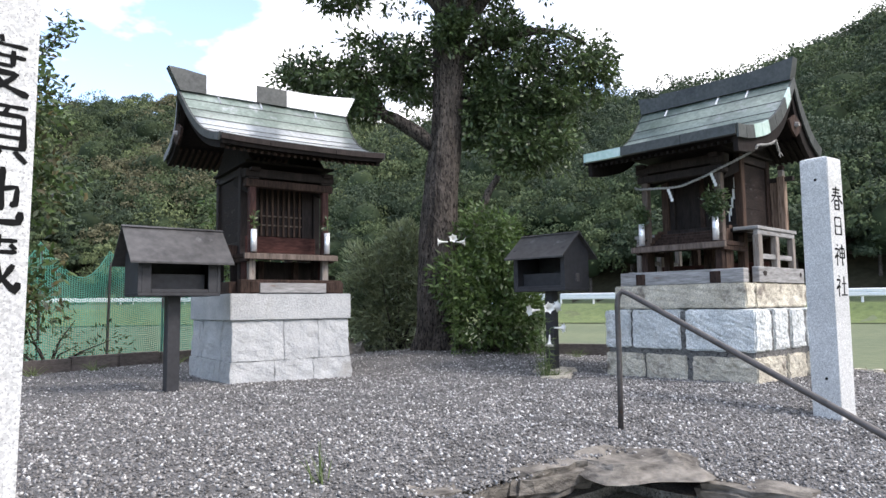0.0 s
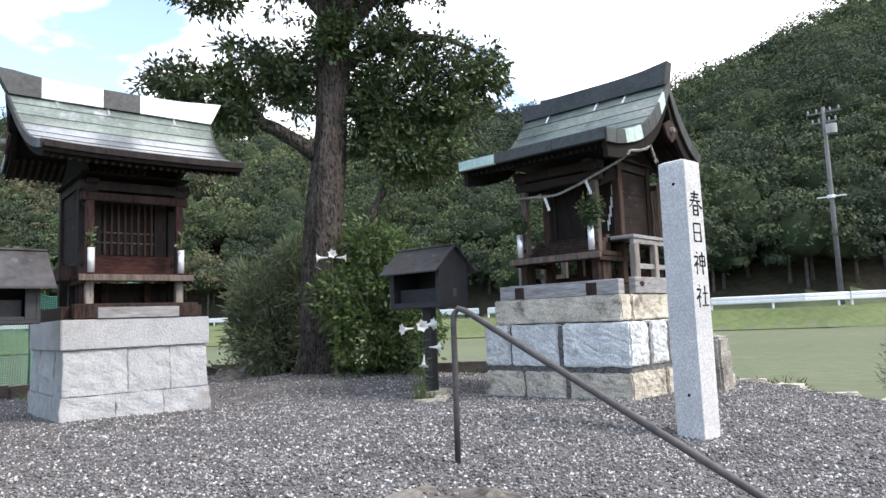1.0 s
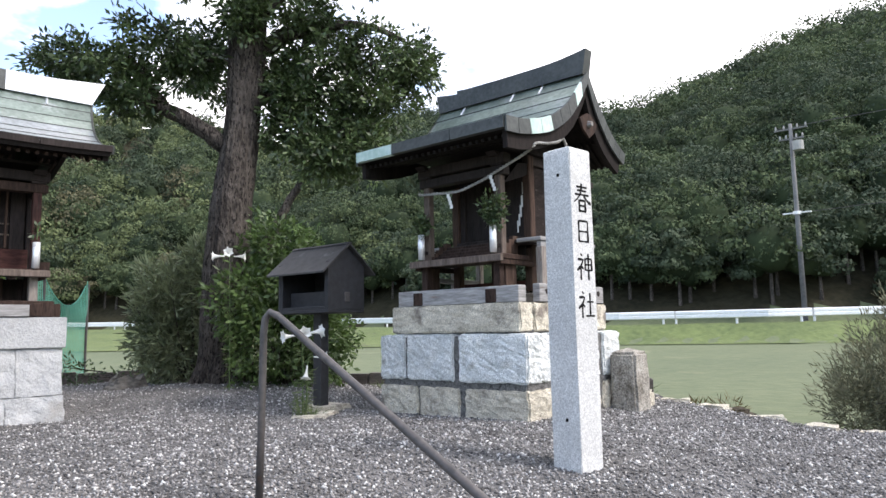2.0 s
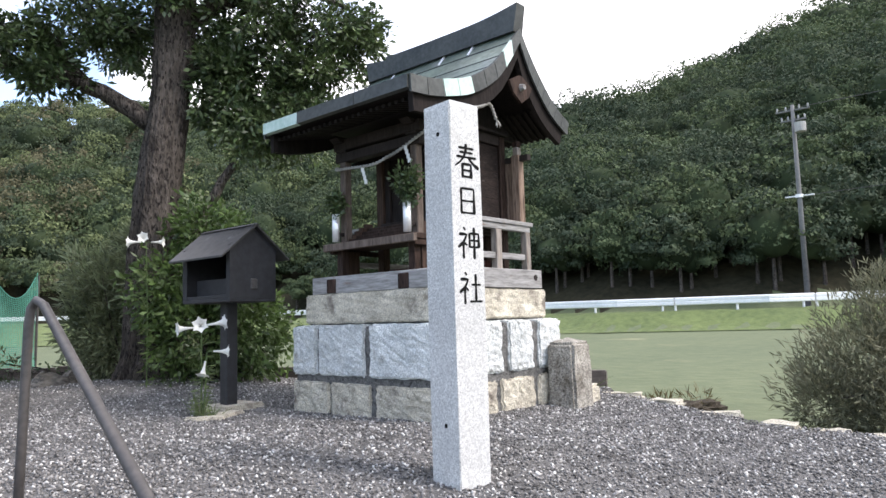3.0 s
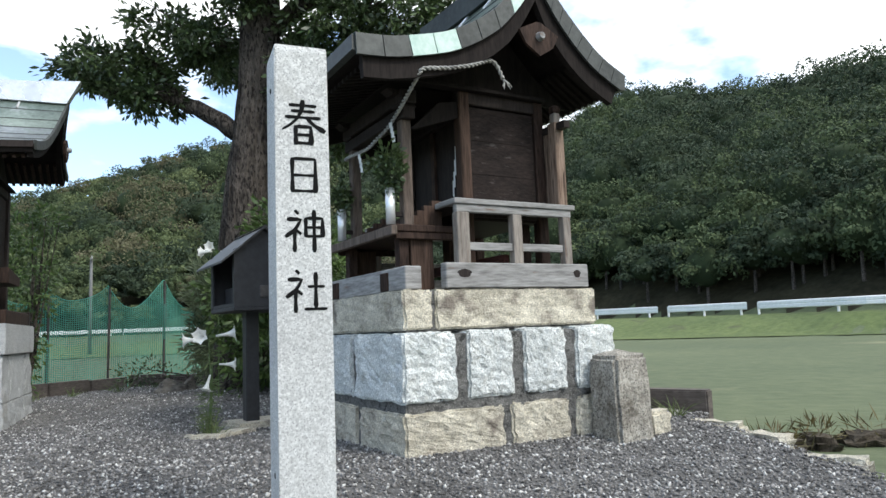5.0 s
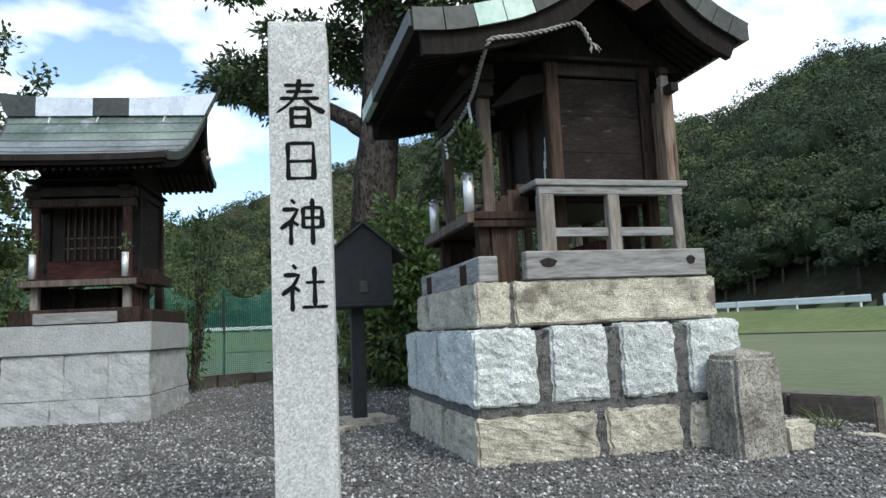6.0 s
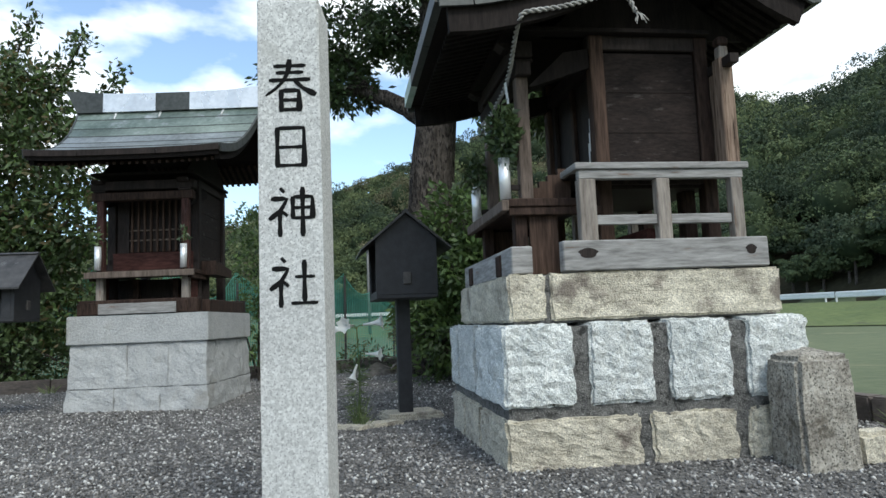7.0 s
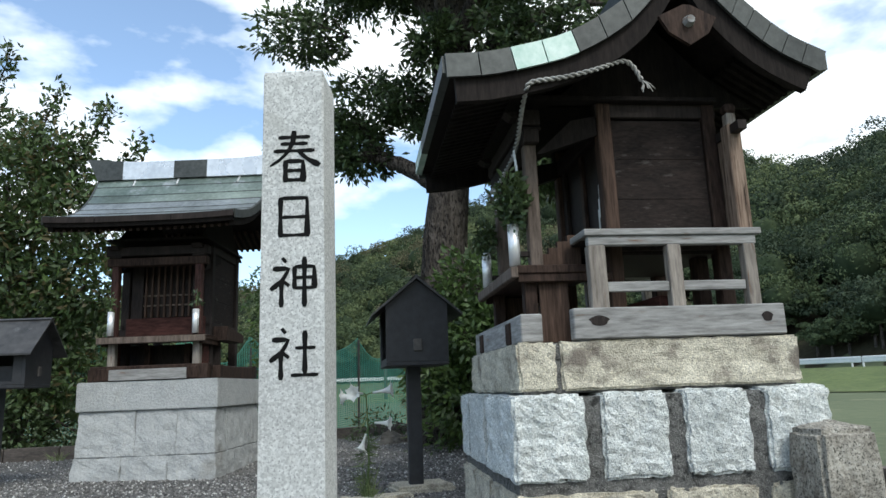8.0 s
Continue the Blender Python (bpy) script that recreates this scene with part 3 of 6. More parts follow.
gx, gy = np.meshgrid(np.arange(0.6, 11.7, 0.1), np.arange(0.0, 11.0, 0.1))
keep = inside(gx, gy)
gz = mound(gx, gy) + 0.004
idx = np.arange(gx.size).reshape(gx.shape)
cell = keep[:-1, :-1] & keep[1:, :-1] & keep[:-1, 1:] & keep[1:, 1:]
q = np.stack([idx[:-1, :-1], idx[:-1, 1:], idx[1:, 1:], idx[1:, :-1]], -1)[cell]
gravel = mesh_arrays("gravel_bed", np.stack([gx, gy, gz], -1).reshape(-1, 3), q, "gravel_bed", smooth=True)
tagged(gravel, "grey crushed gravel covering the shrine terrace", "gravel", kind="structure")


def scatter_gravel():
    pts = []
    for x0, x1, y0, y1, per in ((0.8, 3.2, 0.0, 6.2, 600), (3.2, 11.5, 0.0, 3.6, 2250), (3.2, 11.5, 3.6, 6.2, 1500), (0.8, 11.5, 6.2, 11.0, 500)):
        n = int((x1 - x0) * (y1 - y0) * per)
        pts.append(np.stack([rng.uniform(x0, x1, n), rng.uniform(y0, y1, n)], -1))
    p = np.vstack(pts)
    p = p[inside(p[:, 0], p[:, 1])]
    n = len(p)
    base = np.array([(1, 0, 0), (-1, 0, 0), (0, 1, 0), (0, -1, 0), (0, 0, 1), (0, 0, -1)], float)
    tri = np.array([(0, 2, 4), (2, 1, 4), (1, 3, 4), (3, 0, 4), (2, 0, 5), (1, 2, 5), (3, 1, 5), (0, 3, 5)])
    size = rng.uniform(0.0052, 0.0128, n)
    sc = np.stack([size * rng.uniform(0.8, 1.5, n), size * rng.uniform(0.7, 1.1, n), size * rng.uniform(0.5, 0.9, n)], -1)
    loc = base[None] * sc[:, None] * rng.uniform(0.7, 1.25, (n, 6, 1)) + rng.normal(size=(n, 6, 3)) * (size * 0.22)[:, None, None]
    a = rng.uniform(0, 6.28, n)
    b = rng.normal(size=n) * 0.5
    ca, sa, cb, sb = np.cos(a)[:, None], np.sin(a)[:, None], np.cos(b)[:, None], np.sin(b)[:, None]
    x, y, z = loc[..., 0], loc[..., 1], loc[..., 2]
    x, z = x * cb - z * sb, x * sb + z * cb
    x, y = x * ca - y * sa, x * sa + y * ca
    v = np.stack([x + p[:, :1], y + p[:, 1:], z + (mound(p[:, 0], p[:, 1]) + size * 0.45 + 0.003)[:, None]], -1)
    pale = rng.uniform(0, 1, n) < 0.13
    for pick, mat, label in ((~pale, "gravel", "loose grey crushed stones on the terrace"), (pale, "gravel_pale", "whitish chips among the grey gravel")):
        m = int(pick.sum())
        f = tri[None] + (np.arange(m) * 6)[:, None, None]
        ob = mesh_arrays("gravel_stones", v[pick].reshape(-1, 3), f.reshape(-1, 3), mat)
        tagged(ob, label, "gravel", kind="stuff")


scatter_gravel()

# steps down to the lane, and the lane
lane = bmesh.new()
box(-12, 40, -3.4, -0.25, LOW - 0.1, LOW + 0.03, 0, lane)
tagged(part("lane", lane, "asphalt"), "narrow asphalt lane below the terrace", "lane", kind="structure")
steps = thing("stone_steps", "worn stone steps leading up to the terrace", "steps", kind="structure")
for i in range(5):
    y1 = STAIR[2] - 0.36 * i
    part("step", rough_block(STAIR[0] + 0.02, STAIR[1] - 0.02, y1 - 0.37, y1 - 0.01, LOW - 0.1, -0.235 - 0.125 * i, 0.01, 4, i + 0.3), "old_stone", steps)

# low kerb wall of brown blocks along the back of the terrace
def kerb_wall():
    t = thing("low_wall", "low dark brown block wall along the terrace edge", "low wall", kind="structure")
    for (x0, y0), (x1, y1) in zip(KERB, KERB[1:]):
        ln = math.hypot(x1 - x0, y1 - y0)
        k = max(1, round(ln / 0.62))
        ang = math.degrees(math.atan2(y1 - y0, x1 - x0))
        for i in range(k):
            a, b = ln * i / k + 0.006, ln * (i + 1) / k - 0.006
            ob = part("block", rough_block(a, b, 0.0, 0.13, LOW, 0.17 + 0.012 * math.sin(i * 2.3 + x0), 0.006, 2, i + x0), "wall_brown", t)
            ob.matrix_parent_inverse = Matrix()
            ob.matrix_basis = pose(x0, y0, 0, 0, 0, ang)


kerb_wall()


# rough pale stones along the open edge and about the head of the steps
def edge_stone(x, y, sx, sy, sz, turn, mat="old_stone", label="rough weathered stone set along the terrace edge"):
    ob = part("edge_stone", rough_block(-sx / 2, sx / 2, -sy / 2, sy / 2, -0.12, sz, 0.05, 5, x * 3 + y, 0.03), mat)
    ob.matrix_world = pose(x, y, float(mound(np.array(x), np.array(y))), 0, 0, turn)
    tagged(ob, label, "stone", "stones along the terrace edge")


for x, y, sx, sy, sz, tn in [(11.3, 2.38, 0.4, 0.17, 0.015, 100), (11.24, 1.95, 0.3, 0.2, 0.03, 85), (11.1, 1.5, 0.45, 0.16, 0.01, 108), (11.0, 0.98, 0.3, 0.2, 0.02, 80), (10.96, 0.6, 0.24, 0.16, 0.01, 100), (10.88, 0.2, 0.34, 0.18, 0.015, 112)]:
    edge_stone(x, y, sx, sy, sz, tn, "granite_tan")
for x, y, sx, sy, sz, tn in [(4.8, 2.12, 0.55, 0.26, 0.0, 4), (5.3, 2.05, 0.5, 0.28, 0.006, -10), (5.92, 1.25, 0.26, 0.5, 0.012, 8), (5.96, 0.75, 0.24, 0.5, 0.02, -4), (5.97, 0.3, 0.24, 0.44, 0.02, 3)]:
    edge_stone(x, y, sx, sy, sz, tn, "stump")


def stump(x, y, r, h, seed, label):
    """A rotten stump: a ragged hollow rim of uneven height over spreading roots."""
    rnd = random.Random(seed)
    bm = bmesh.new()
    n = 40
    z0 = float(mound(np.array(x), np.array(y)))
    rag = [rnd.uniform(0.55, 1.0) * (0.75 + 0.25 * math.sin(3 * 6.28 * k / n + seed)) for k in range(n)]
    rag = [(rag[k - 1] + 2 * rag[k] + rag[(k + 1) % n]) / 4 for k in range(n)]
    rows = []
    for rr_, hh in ((1.5, -0.3), (1.28, 0.1), (1.08, 0.45), (1.0, 0.85), (0.97, 1.0), (0.82, 0.98), (0.68, 0.55), (0.3, 0.2)):
        rows.append([bm.verts.new((x + r * rr_ * (1 + 0.13 * math.sin(5 * 6.28 * k / n + seed) + 0.03 * rnd.uniform(-1, 1)) * math.cos(6.283 * k / n), y + r * rr_ * (1 + 0.13 * math.sin(5 * 6.28 * k / n + seed)) * math.sin(6.283 * k / n), z0 + h * hh * (rag[k] if hh > 0.3 else 1))) for k in range(n)])
    for p, q2 in zip(rows, rows[1:]):
        for k in range(n):
            bm.faces.new((p[k], p[(k + 1) % n], q2[(k + 1) % n], q2[k]))
    bm.faces.new(rows[-1])
    tagged(part("tree_stump", bm, "stump"), label, "tree stump")


stump(5.75, 1.83, 0.26, 0.06, 3, "rotten ragged tree stump at the head of the steps")
stump(8.75, 8.7, 0.2, 0.24, 8, "old grey tree stump near the large tree")


# ---------------------------------------------------------------- stone plinths
def plinth_right():
    t = thing("stone_plinth", "granite block plinth with dark mortar joints, bluish and tan courses", "plinth")
    x0, x1, y0, y1 = 8.98, 10.576, 2.555, 4.18
    part("core", rough_block(x0 + 0.024, x1 - 0.024, y0 + 0.024, y1 - 0.024, -0.05, 0.672, 0.004, 30, 4.4, 0.01, ragged=0.006), "mortar", t, "dark weathered mortar core")
    part("core", box(x0 + 0.09, x1 - 0.09, y0 + 0.12, y1 - 0.12, 0.69, 0.93, 0.003), "mortar", t, "dark weathered mortar core")
    k = 0
    for z0, z1, south, west, mat in ((-0.05, 0.238, (9.68, 10.18), (3.71, 3.22), "granite_tan"), (0.292, 0.685, (9.37, 9.78, 10.19), (3.86, 3.28), "granite_blue")):
        g = 0.03 if mat == "granite_tan" else 0.041
        north_end, south_end = west[0] + 0.012, west[1] - 0.03
        cuts = [x0] + list(south) + [x1]
        last = len(cuts) - 2
        for i, (a, b) in enumerate(zip(cuts, cuts[1:])):
            corner = i in (0, last)
            for ya, yb in ((y0, south_end if corner else y0 + 0.3), (north_end if corner else y1 - 0.3, y1)):
                k += 1
                part("block", rough_block(a + (g if i else 0), b - (g if i < last else 0), ya, yb, z0, z1, 0.010, 13, k * 1.7, 0.014, ragged=0.013), mat, t)
        for xa, xb in ((x0, x0 + 0.3), (x1 - 0.3, x1)):
            k += 1
            part("block", rough_block(xa, xb, west[1] + 0.03, west[0] - 0.012, z0, z1, 0.009, 12, k * 1.3, 0.012, ragged=0.011), mat, t)
    for (a, b, c, d) in ((9.047, 9.235, 2.653, 4.093), (9.262, 10.512, 2.653, 4.093)):
        k += 1
        part("top_block", rough_block(a, b, c, d, 0.7, 0.938, 0.007, 18, k * 0.9, 0.012, ragged=0.008), "granite_tan", t)


plinth_right()

LEFT = pose(6.315, 6.212, 0, 0, 0, -7.6)


def plinth_left():
    t = thing("stone_plinth", "pale grey granite plinth with a smooth overhanging top slab", "plinth", LEFT)
    w, d = 0.635, 1.42
    def battered(bm):
        """Leans the faces in towards the top."""
        for v in bm.verts:
            grow = 1 + 0.052 * (0.63 - v.co.z) / 0.63
            v.co.x, v.co.y = v.co.x * grow, d / 2 + (v.co.y - d / 2) * grow
        return bm

    part("core", battered(box(-w + 0.012, w - 0.012, 0.012, d - 0.012, -0.03, 0.628, 0.003)), "joint", t, "pale joint filling")
    k = 0
    for z0, z1, cuts, depth, ins in ((-0.03, 0.217, (-0.64, -0.2, 0.21, 0.64), (0.5, 0.95), -0.005), (0.222, 0.628, (-0.635, -0.1, 0.28, 0.635), (0.35, 1.0), 0.0)):
        for i, (a, b) in enumerate(zip(cuts, cuts[1:])):
            for ya, yb in ((ins, 0.3), (d - 0.3, d - ins)):
                k += 1
                part("block", battered(rough_block(a + 0.001, b - 0.001, ya, yb, z0, z1, 0.013, 10, k * 2.1 + 40, 0.005, ragged=0.005)), "granite_new", t)
        ys = (0.305,) + depth + (d - 0.305,)
        for a, b in zip(ys, ys[1:]):
            for xa, xb in ((cuts[0], cuts[0] + 0.3), (cuts[-1] - 0.3, cuts[-1])):
                k += 1
                part("block", battered(rough_block(xa, xb, a + 0.001, b - 0.001, z0, z1, 0.012, 9, k * 1.9 + 50, 0.005, ragged=0.005)), "granite_new", t)
    part("top_slab", rough_block(-0.665, 0.665, -0.025, d + 0.025, 0.632, 0.902, 0.003, 5, 77, 0.008), "granite_new", t)


plinth_left()


# ---------------------------------------------------------------- small shrines
def stroll(profile, s):
    """The point at the share s of a profile's length."""
    seg = [math.hypot(b[0] - a[0], b[1] - a[1]) for a, b in zip(profile, profile[1:])]
    want = s * sum(seg)
    for (a, b), ln in zip(zip(profile, profile[1:]), seg):
        if want <= ln or (a, b) == (profile[-2], profile[-1]):
            k = want / ln
            return a[0] + (b[0] - a[0]) * k, a[1] + (b[1] - a[1]) * k
        want -= ln


def across(profile, s):
    """The way downwards square to a roof's profile at the share s, turning plumb towards the ridge."""
    (va, za), (vb, zb) = stroll(profile, max(0.0, s - 0.04)), stroll(profile, min(1.0, s + 0.04))
    dv, dz = vb - va, zb - za
    ln = math.hypot(dv, dz)
    nv, nz = (dz / ln, -dv / ln) if dv > 0 else (-dz / ln, dv / ln)
    w = 1 - s ** 1.5
    nv, nz = nv * w, nz * w - (1 - w)
    ln = math.hypot(nv, nz)
    return nv / ln, nz / ln


def smooth_profile(pts, n=14):
    out = []
    P = [Vector(p) for p in pts]
    P = [2 * P[0] - P[1]] + P + [2 * P[-1] - P[-2]]
    m = len(pts) - 1
    for i in range(n + 1):
        u = i / n * m
        k = min(int(u), m - 1)
        f = u - k
        a, b, c, d = P[k:k + 4]
        v = 0.5 * ((2 * b) + (c - a) * f + (2 * a - 5 * b + 4 * c - d) * f * f + (3 * b - a - 3 * c + d) * f ** 3)
        out.append((v.x, v.y))
    return out


def roof(t, front, rear, half, ridge_top, ridge_half, lift, seed, patches, flare, worn, barge=0.115):
    """A swept gable roof with its ridge along x: sheet courses, boards, rafters, barge boards and ridge box. lift: how far the eaves' ends turn up."""
    rnd = random.Random(seed)

    def place(u, v, z, eave):
        k = max(0.0, abs(u) / half)
        return u * (1 + flare * (1 - eave) ** 2), v, z + lift * eave * k ** 3

    for prof, side in ((smooth_profile(front), -1), (smooth_profile(rear), 1)):
        # the boarded underside, one curved slab
        bm = bmesh.new()
        us = [half * (i / 6 - 1) for i in range(13)]
        upper, lower = [], []
        for i, (v, z) in enumerate(prof):
            e = 1 - i / (len(prof) - 1)
            upper.append([bm.verts.new(place(u * 0.985, v, z - 0.018, e)) for u in us])
            lower.append([bm.verts.new(place(u * 0.985, v + side * -0.02 * e, z - 0.085, e)) for u in us])
        for rows, flip in ((upper, 1), (lower, -1)):
            for a, b in zip(rows, rows[1:]):
                for i in range(12):
                    bm.faces.new((a[i], a[i + 1], b[i + 1], b[i])[::flip])
        for rows in ((upper[0], lower[0]),):
            for i in range(12):
                bm.faces.new((rows[0][i], rows[1][i], rows[1][i + 1], rows[0][i + 1]))
        for c in (0, 12):
            for i in range(len(prof) - 1):
                bm.faces.new((upper[i][c], upper[i + 1][c], lower[i + 1][c], lower[i][c]))
        part("roof_underside", bm, "wood_shade", t, "dark boarded roof underside")
        # sheet courses, each lapping over the one below
        n = 8
        for c in range(n):
            s0, s1 = (c / n) ** 1.0, min(1.0, ((c + 1) / n) + 0.02)
            cuts = sorted([-half, half] + [half * (rnd.uniform(-0.12, 0.12) + k) for k in ((-0.5, 0.02, 0.5) if c % 2 else (-0.72, -0.25, 0.25, 0.72))])
            for a, b in zip(cuts, cuts[1:]):
                bm = bmesh.new()
                rings = []
                for s, h in ((s0, 0.0), (s0, 0.012), ((s0 + s1) / 2, 0.009), (s1, 0.003)):
                    v, z = stroll(prof, s)
                    rings.append([bm.verts.new(place(a + (b - a) * k / 4, v, z + h - (0.02 if (s == s0 and h == 0) else 0), 1 - s)) for k in range(5)])
                for p, q2 in zip(rings, rings[1:]):
                    for k in range(4):
                        bm.faces.new((p[k], p[k + 1], q2[k + 1], q2[k]))
                part("roof_sheet", bm, worn if c < 5 else "copper", t)
            # dark strip along the lap draws the shadow line of its step
            bm = bmesh.new()
            v, z = stroll(prof, s0)
            lap = [[bm.verts.new(place(half * (k / 8 - 1) * 0.998, v + side * (0.004 + dv), z + dz, 1 - s0)) for k in range(17)] for dv, dz in ((0.0, -0.012), (0.001, 0.0105), (-0.012, 0.014))]
            for p, q2 in zip(lap, lap[1:]):
                for k in range(16):
                    bm.faces.new((p[k], p[k + 1], q2[k + 1], q2[k]))
            part("lap_edge", bm, "copper_dark", t, "dark strip painted as the shadow line of a lapped sheet course")
            # seams
            if c == n - 1:
                for k in cuts[1:-1]:
                    (va, za), (vb, zb) = stroll(prof, s0), stroll(prof, 1.0)
                    part("seam", tube([place(k, va, za + 0.014, 1 - s0), place(k, vb, zb + 0.012, 0)], 0.012, 5), "zinc", t, "pale folded seam")
        # thick eave edge, in lengths
        v, z = prof[0]
        cuts = [half * k for k in (-1, -0.45, 0.35, 1)]
        for i, (a, b) in enumerate(zip(cuts, cuts[1:])):
            bm = bmesh.new()
            rr = []
            for k in range(5):
                u = a + 0.003 + (b - a - 0.006) * k / 4
                rr.append([bm.verts.new(place(u, v + dv, z + dz, 1)) for dv, dz in ((side * 0.012, 0.006), (side * 0.012, -0.74 * barge), (side * -0.03, -0.78 * barge), (side * -0.03, 0.0))])
            for p, q2 in zip(rr, rr[1:]):
                for k in range(4):
                    bm.faces.new((p[k], p[(k + 1) % 4], q2[(k + 1) % 4], q2[k]))
            bm.faces.new(rr[0])
            bm.faces.new(rr[-1][::-1])
            part("eave_edge", bm, patches.get(("eave", side, i), "copper_dark"), t)
        # rafters: short square ends under the eave
        count = 24
        for i in range(count):
            u = half * 0.9 * (2 * i / (count - 1) - 1)
            (va, za), (vb, zb) = stroll(prof, 0.06), stroll(prof, 0.42)
            pa, pb = Vector(place(u, va, za - 0.125, 1)), Vector(place(u, vb, zb - 0.125, 0.5))
            bm = bmesh.new()
            r = 0.014
            fa = [bm.verts.new(pa + Vector((dx * r, 0, dz * r))) for dx, dz in ((-1, -1), (1, -1), (1, 1), (-1, 1))]
            fb = [bm.verts.new(pb + Vector((dx * r, 0, dz * r))) for dx, dz in ((-1, -1), (1, -1), (1, 1), (-1, 1))]
            for k in range(4):
                bm.faces.new((fa[k], fa[(k + 1) % 4], fb[(k + 1) % 4], fb[k]))
            bm.faces.new(fa[::-1])
            bm.faces.new(fb)
            part("rafter", bm, patches.get("rafter", "wood_brown"), t)
        # barge: sheet strip above, wooden board below, along both gable ends
        for end in (-1, 1):
            m = 9
            for k in range(m):
                bm = bmesh.new()
                ring = []
                for s in (k / m + 0.002, (k + 0.5) / m, (k + 1) / m - 0.002):
                    v, z = stroll(prof, s)
                    nv, nz = across(prof, s)
                    ring.append([bm.verts.new((end * du * half * (1 + flare * s * s), v - nv * dz, z - nz * dz + lift * (1 - s))) for du, dz in ((1.0, 0.015), (1.022, 0.01), (1.022, -barge), (1.0, -barge))])
                for p, q2 in zip(ring, ring[1:]):
                    for j in range(4):
                        bm.faces.new((p[j], p[(j + 1) % 4], q2[(j + 1) % 4], q2[j]))
                bm.faces.new(ring[0])
                bm.faces.new(ring[-1][::-1])
                part("barge_sheet", bm, patches.get(("barge", end, side, k), "copper_dark"), t)
            bm = bmesh.new()
            ring = []
            for k in range(11):
                v, z = stroll(prof, 0.03 + 0.97 * k / 10)
                e = 1 - k / 10
                nv, nz = across(prof, 0.03 + 0.97 * k / 10)
                ring.append([bm.verts.new((end * du * half * (1 + flare * (1 - e) ** 2), v - nv * dz, z - nz * dz + lift * e)) for du, dz in ((0.93, 0.025 - barge), (0.985, 0.025 - barge), (0.985, -2.05 * barge), (0.93, -2.05 * barge))])
            for p, q2 in zip(ring, ring[1:]):
                for j in range(4):
                    bm.faces.new((p[j], p[(j + 1) % 4], q2[(j + 1) % 4], q2[j]))
            bm.faces.new(ring[0])
            bm.faces.new(ring[-1][::-1])
            part("barge_board", bm, "wood_shade", t)
    # ridge box in sheet lengths, the ends flaring up
    half = half * (1 + flare)
    v, z = front[-1]
    cuts = [-1, -0.72, -0.15, 0.22, 1]
    for i, (a, b) in enumerate(zip(cuts, cuts[1:])):
        bm = bmesh.new()
        ring = []
        for k in range(7):
            f = a + (b - a) * k / 6
            up = 0.05 * abs(f) ** 4
            wide = 0.065
            over = 0.07 * (1 if abs(f) > 0.999 else 0)
            u = f * half
            uo = math.copysign(abs(u) + (ridge_half - half) * (1 if abs(f) > 0.999 else 0), f)
            h = patches.get(("ridge_h", i), ridge_top)
            ring.append([bm.verts.new(p) for p in ((u, v - wide, z - 0.03), (u, v + wide, z - 0.03), (uo, v + wide * 0.9, h + up), (uo, v - wide * 0.9, h + up))])
        for p, q2 in zip(ring, ring[1:]):
            for j in range(4):
                bm.faces.new((p[j], p[(j + 1) % 4], q2[(j + 1) % 4], q2[j]))
        bm.faces.new(ring[0])
        bm.faces.new(ring[-1][::-1])
        part("ridge_cap", bm, patches.get(("ridge", i), "copper_dark"), t)
    # gable ornament
    for end in (-1, 1):
        zc = z - 0.5
        bm = prism([(v - 0.02, zc + 0.10), (v - 0.16, zc + 0.03), (v - 0.11, zc - 0.06), (v, zc - 0.13), (v + 0.11, zc - 0.06), (v + 0.16, zc + 0.03), (v + 0.02, zc + 0.10)], end * half * 0.985, end * half * 1.01)
        orn = part("gable_pendant", bm, "wood_brown", t, "carved wooden gable pendant")
        part("boss", tube([(end * half * 1.0, v, zc), (end * half * 1.05, v, zc)], [0.035, 0.022], 10), "wood_grey", orn)


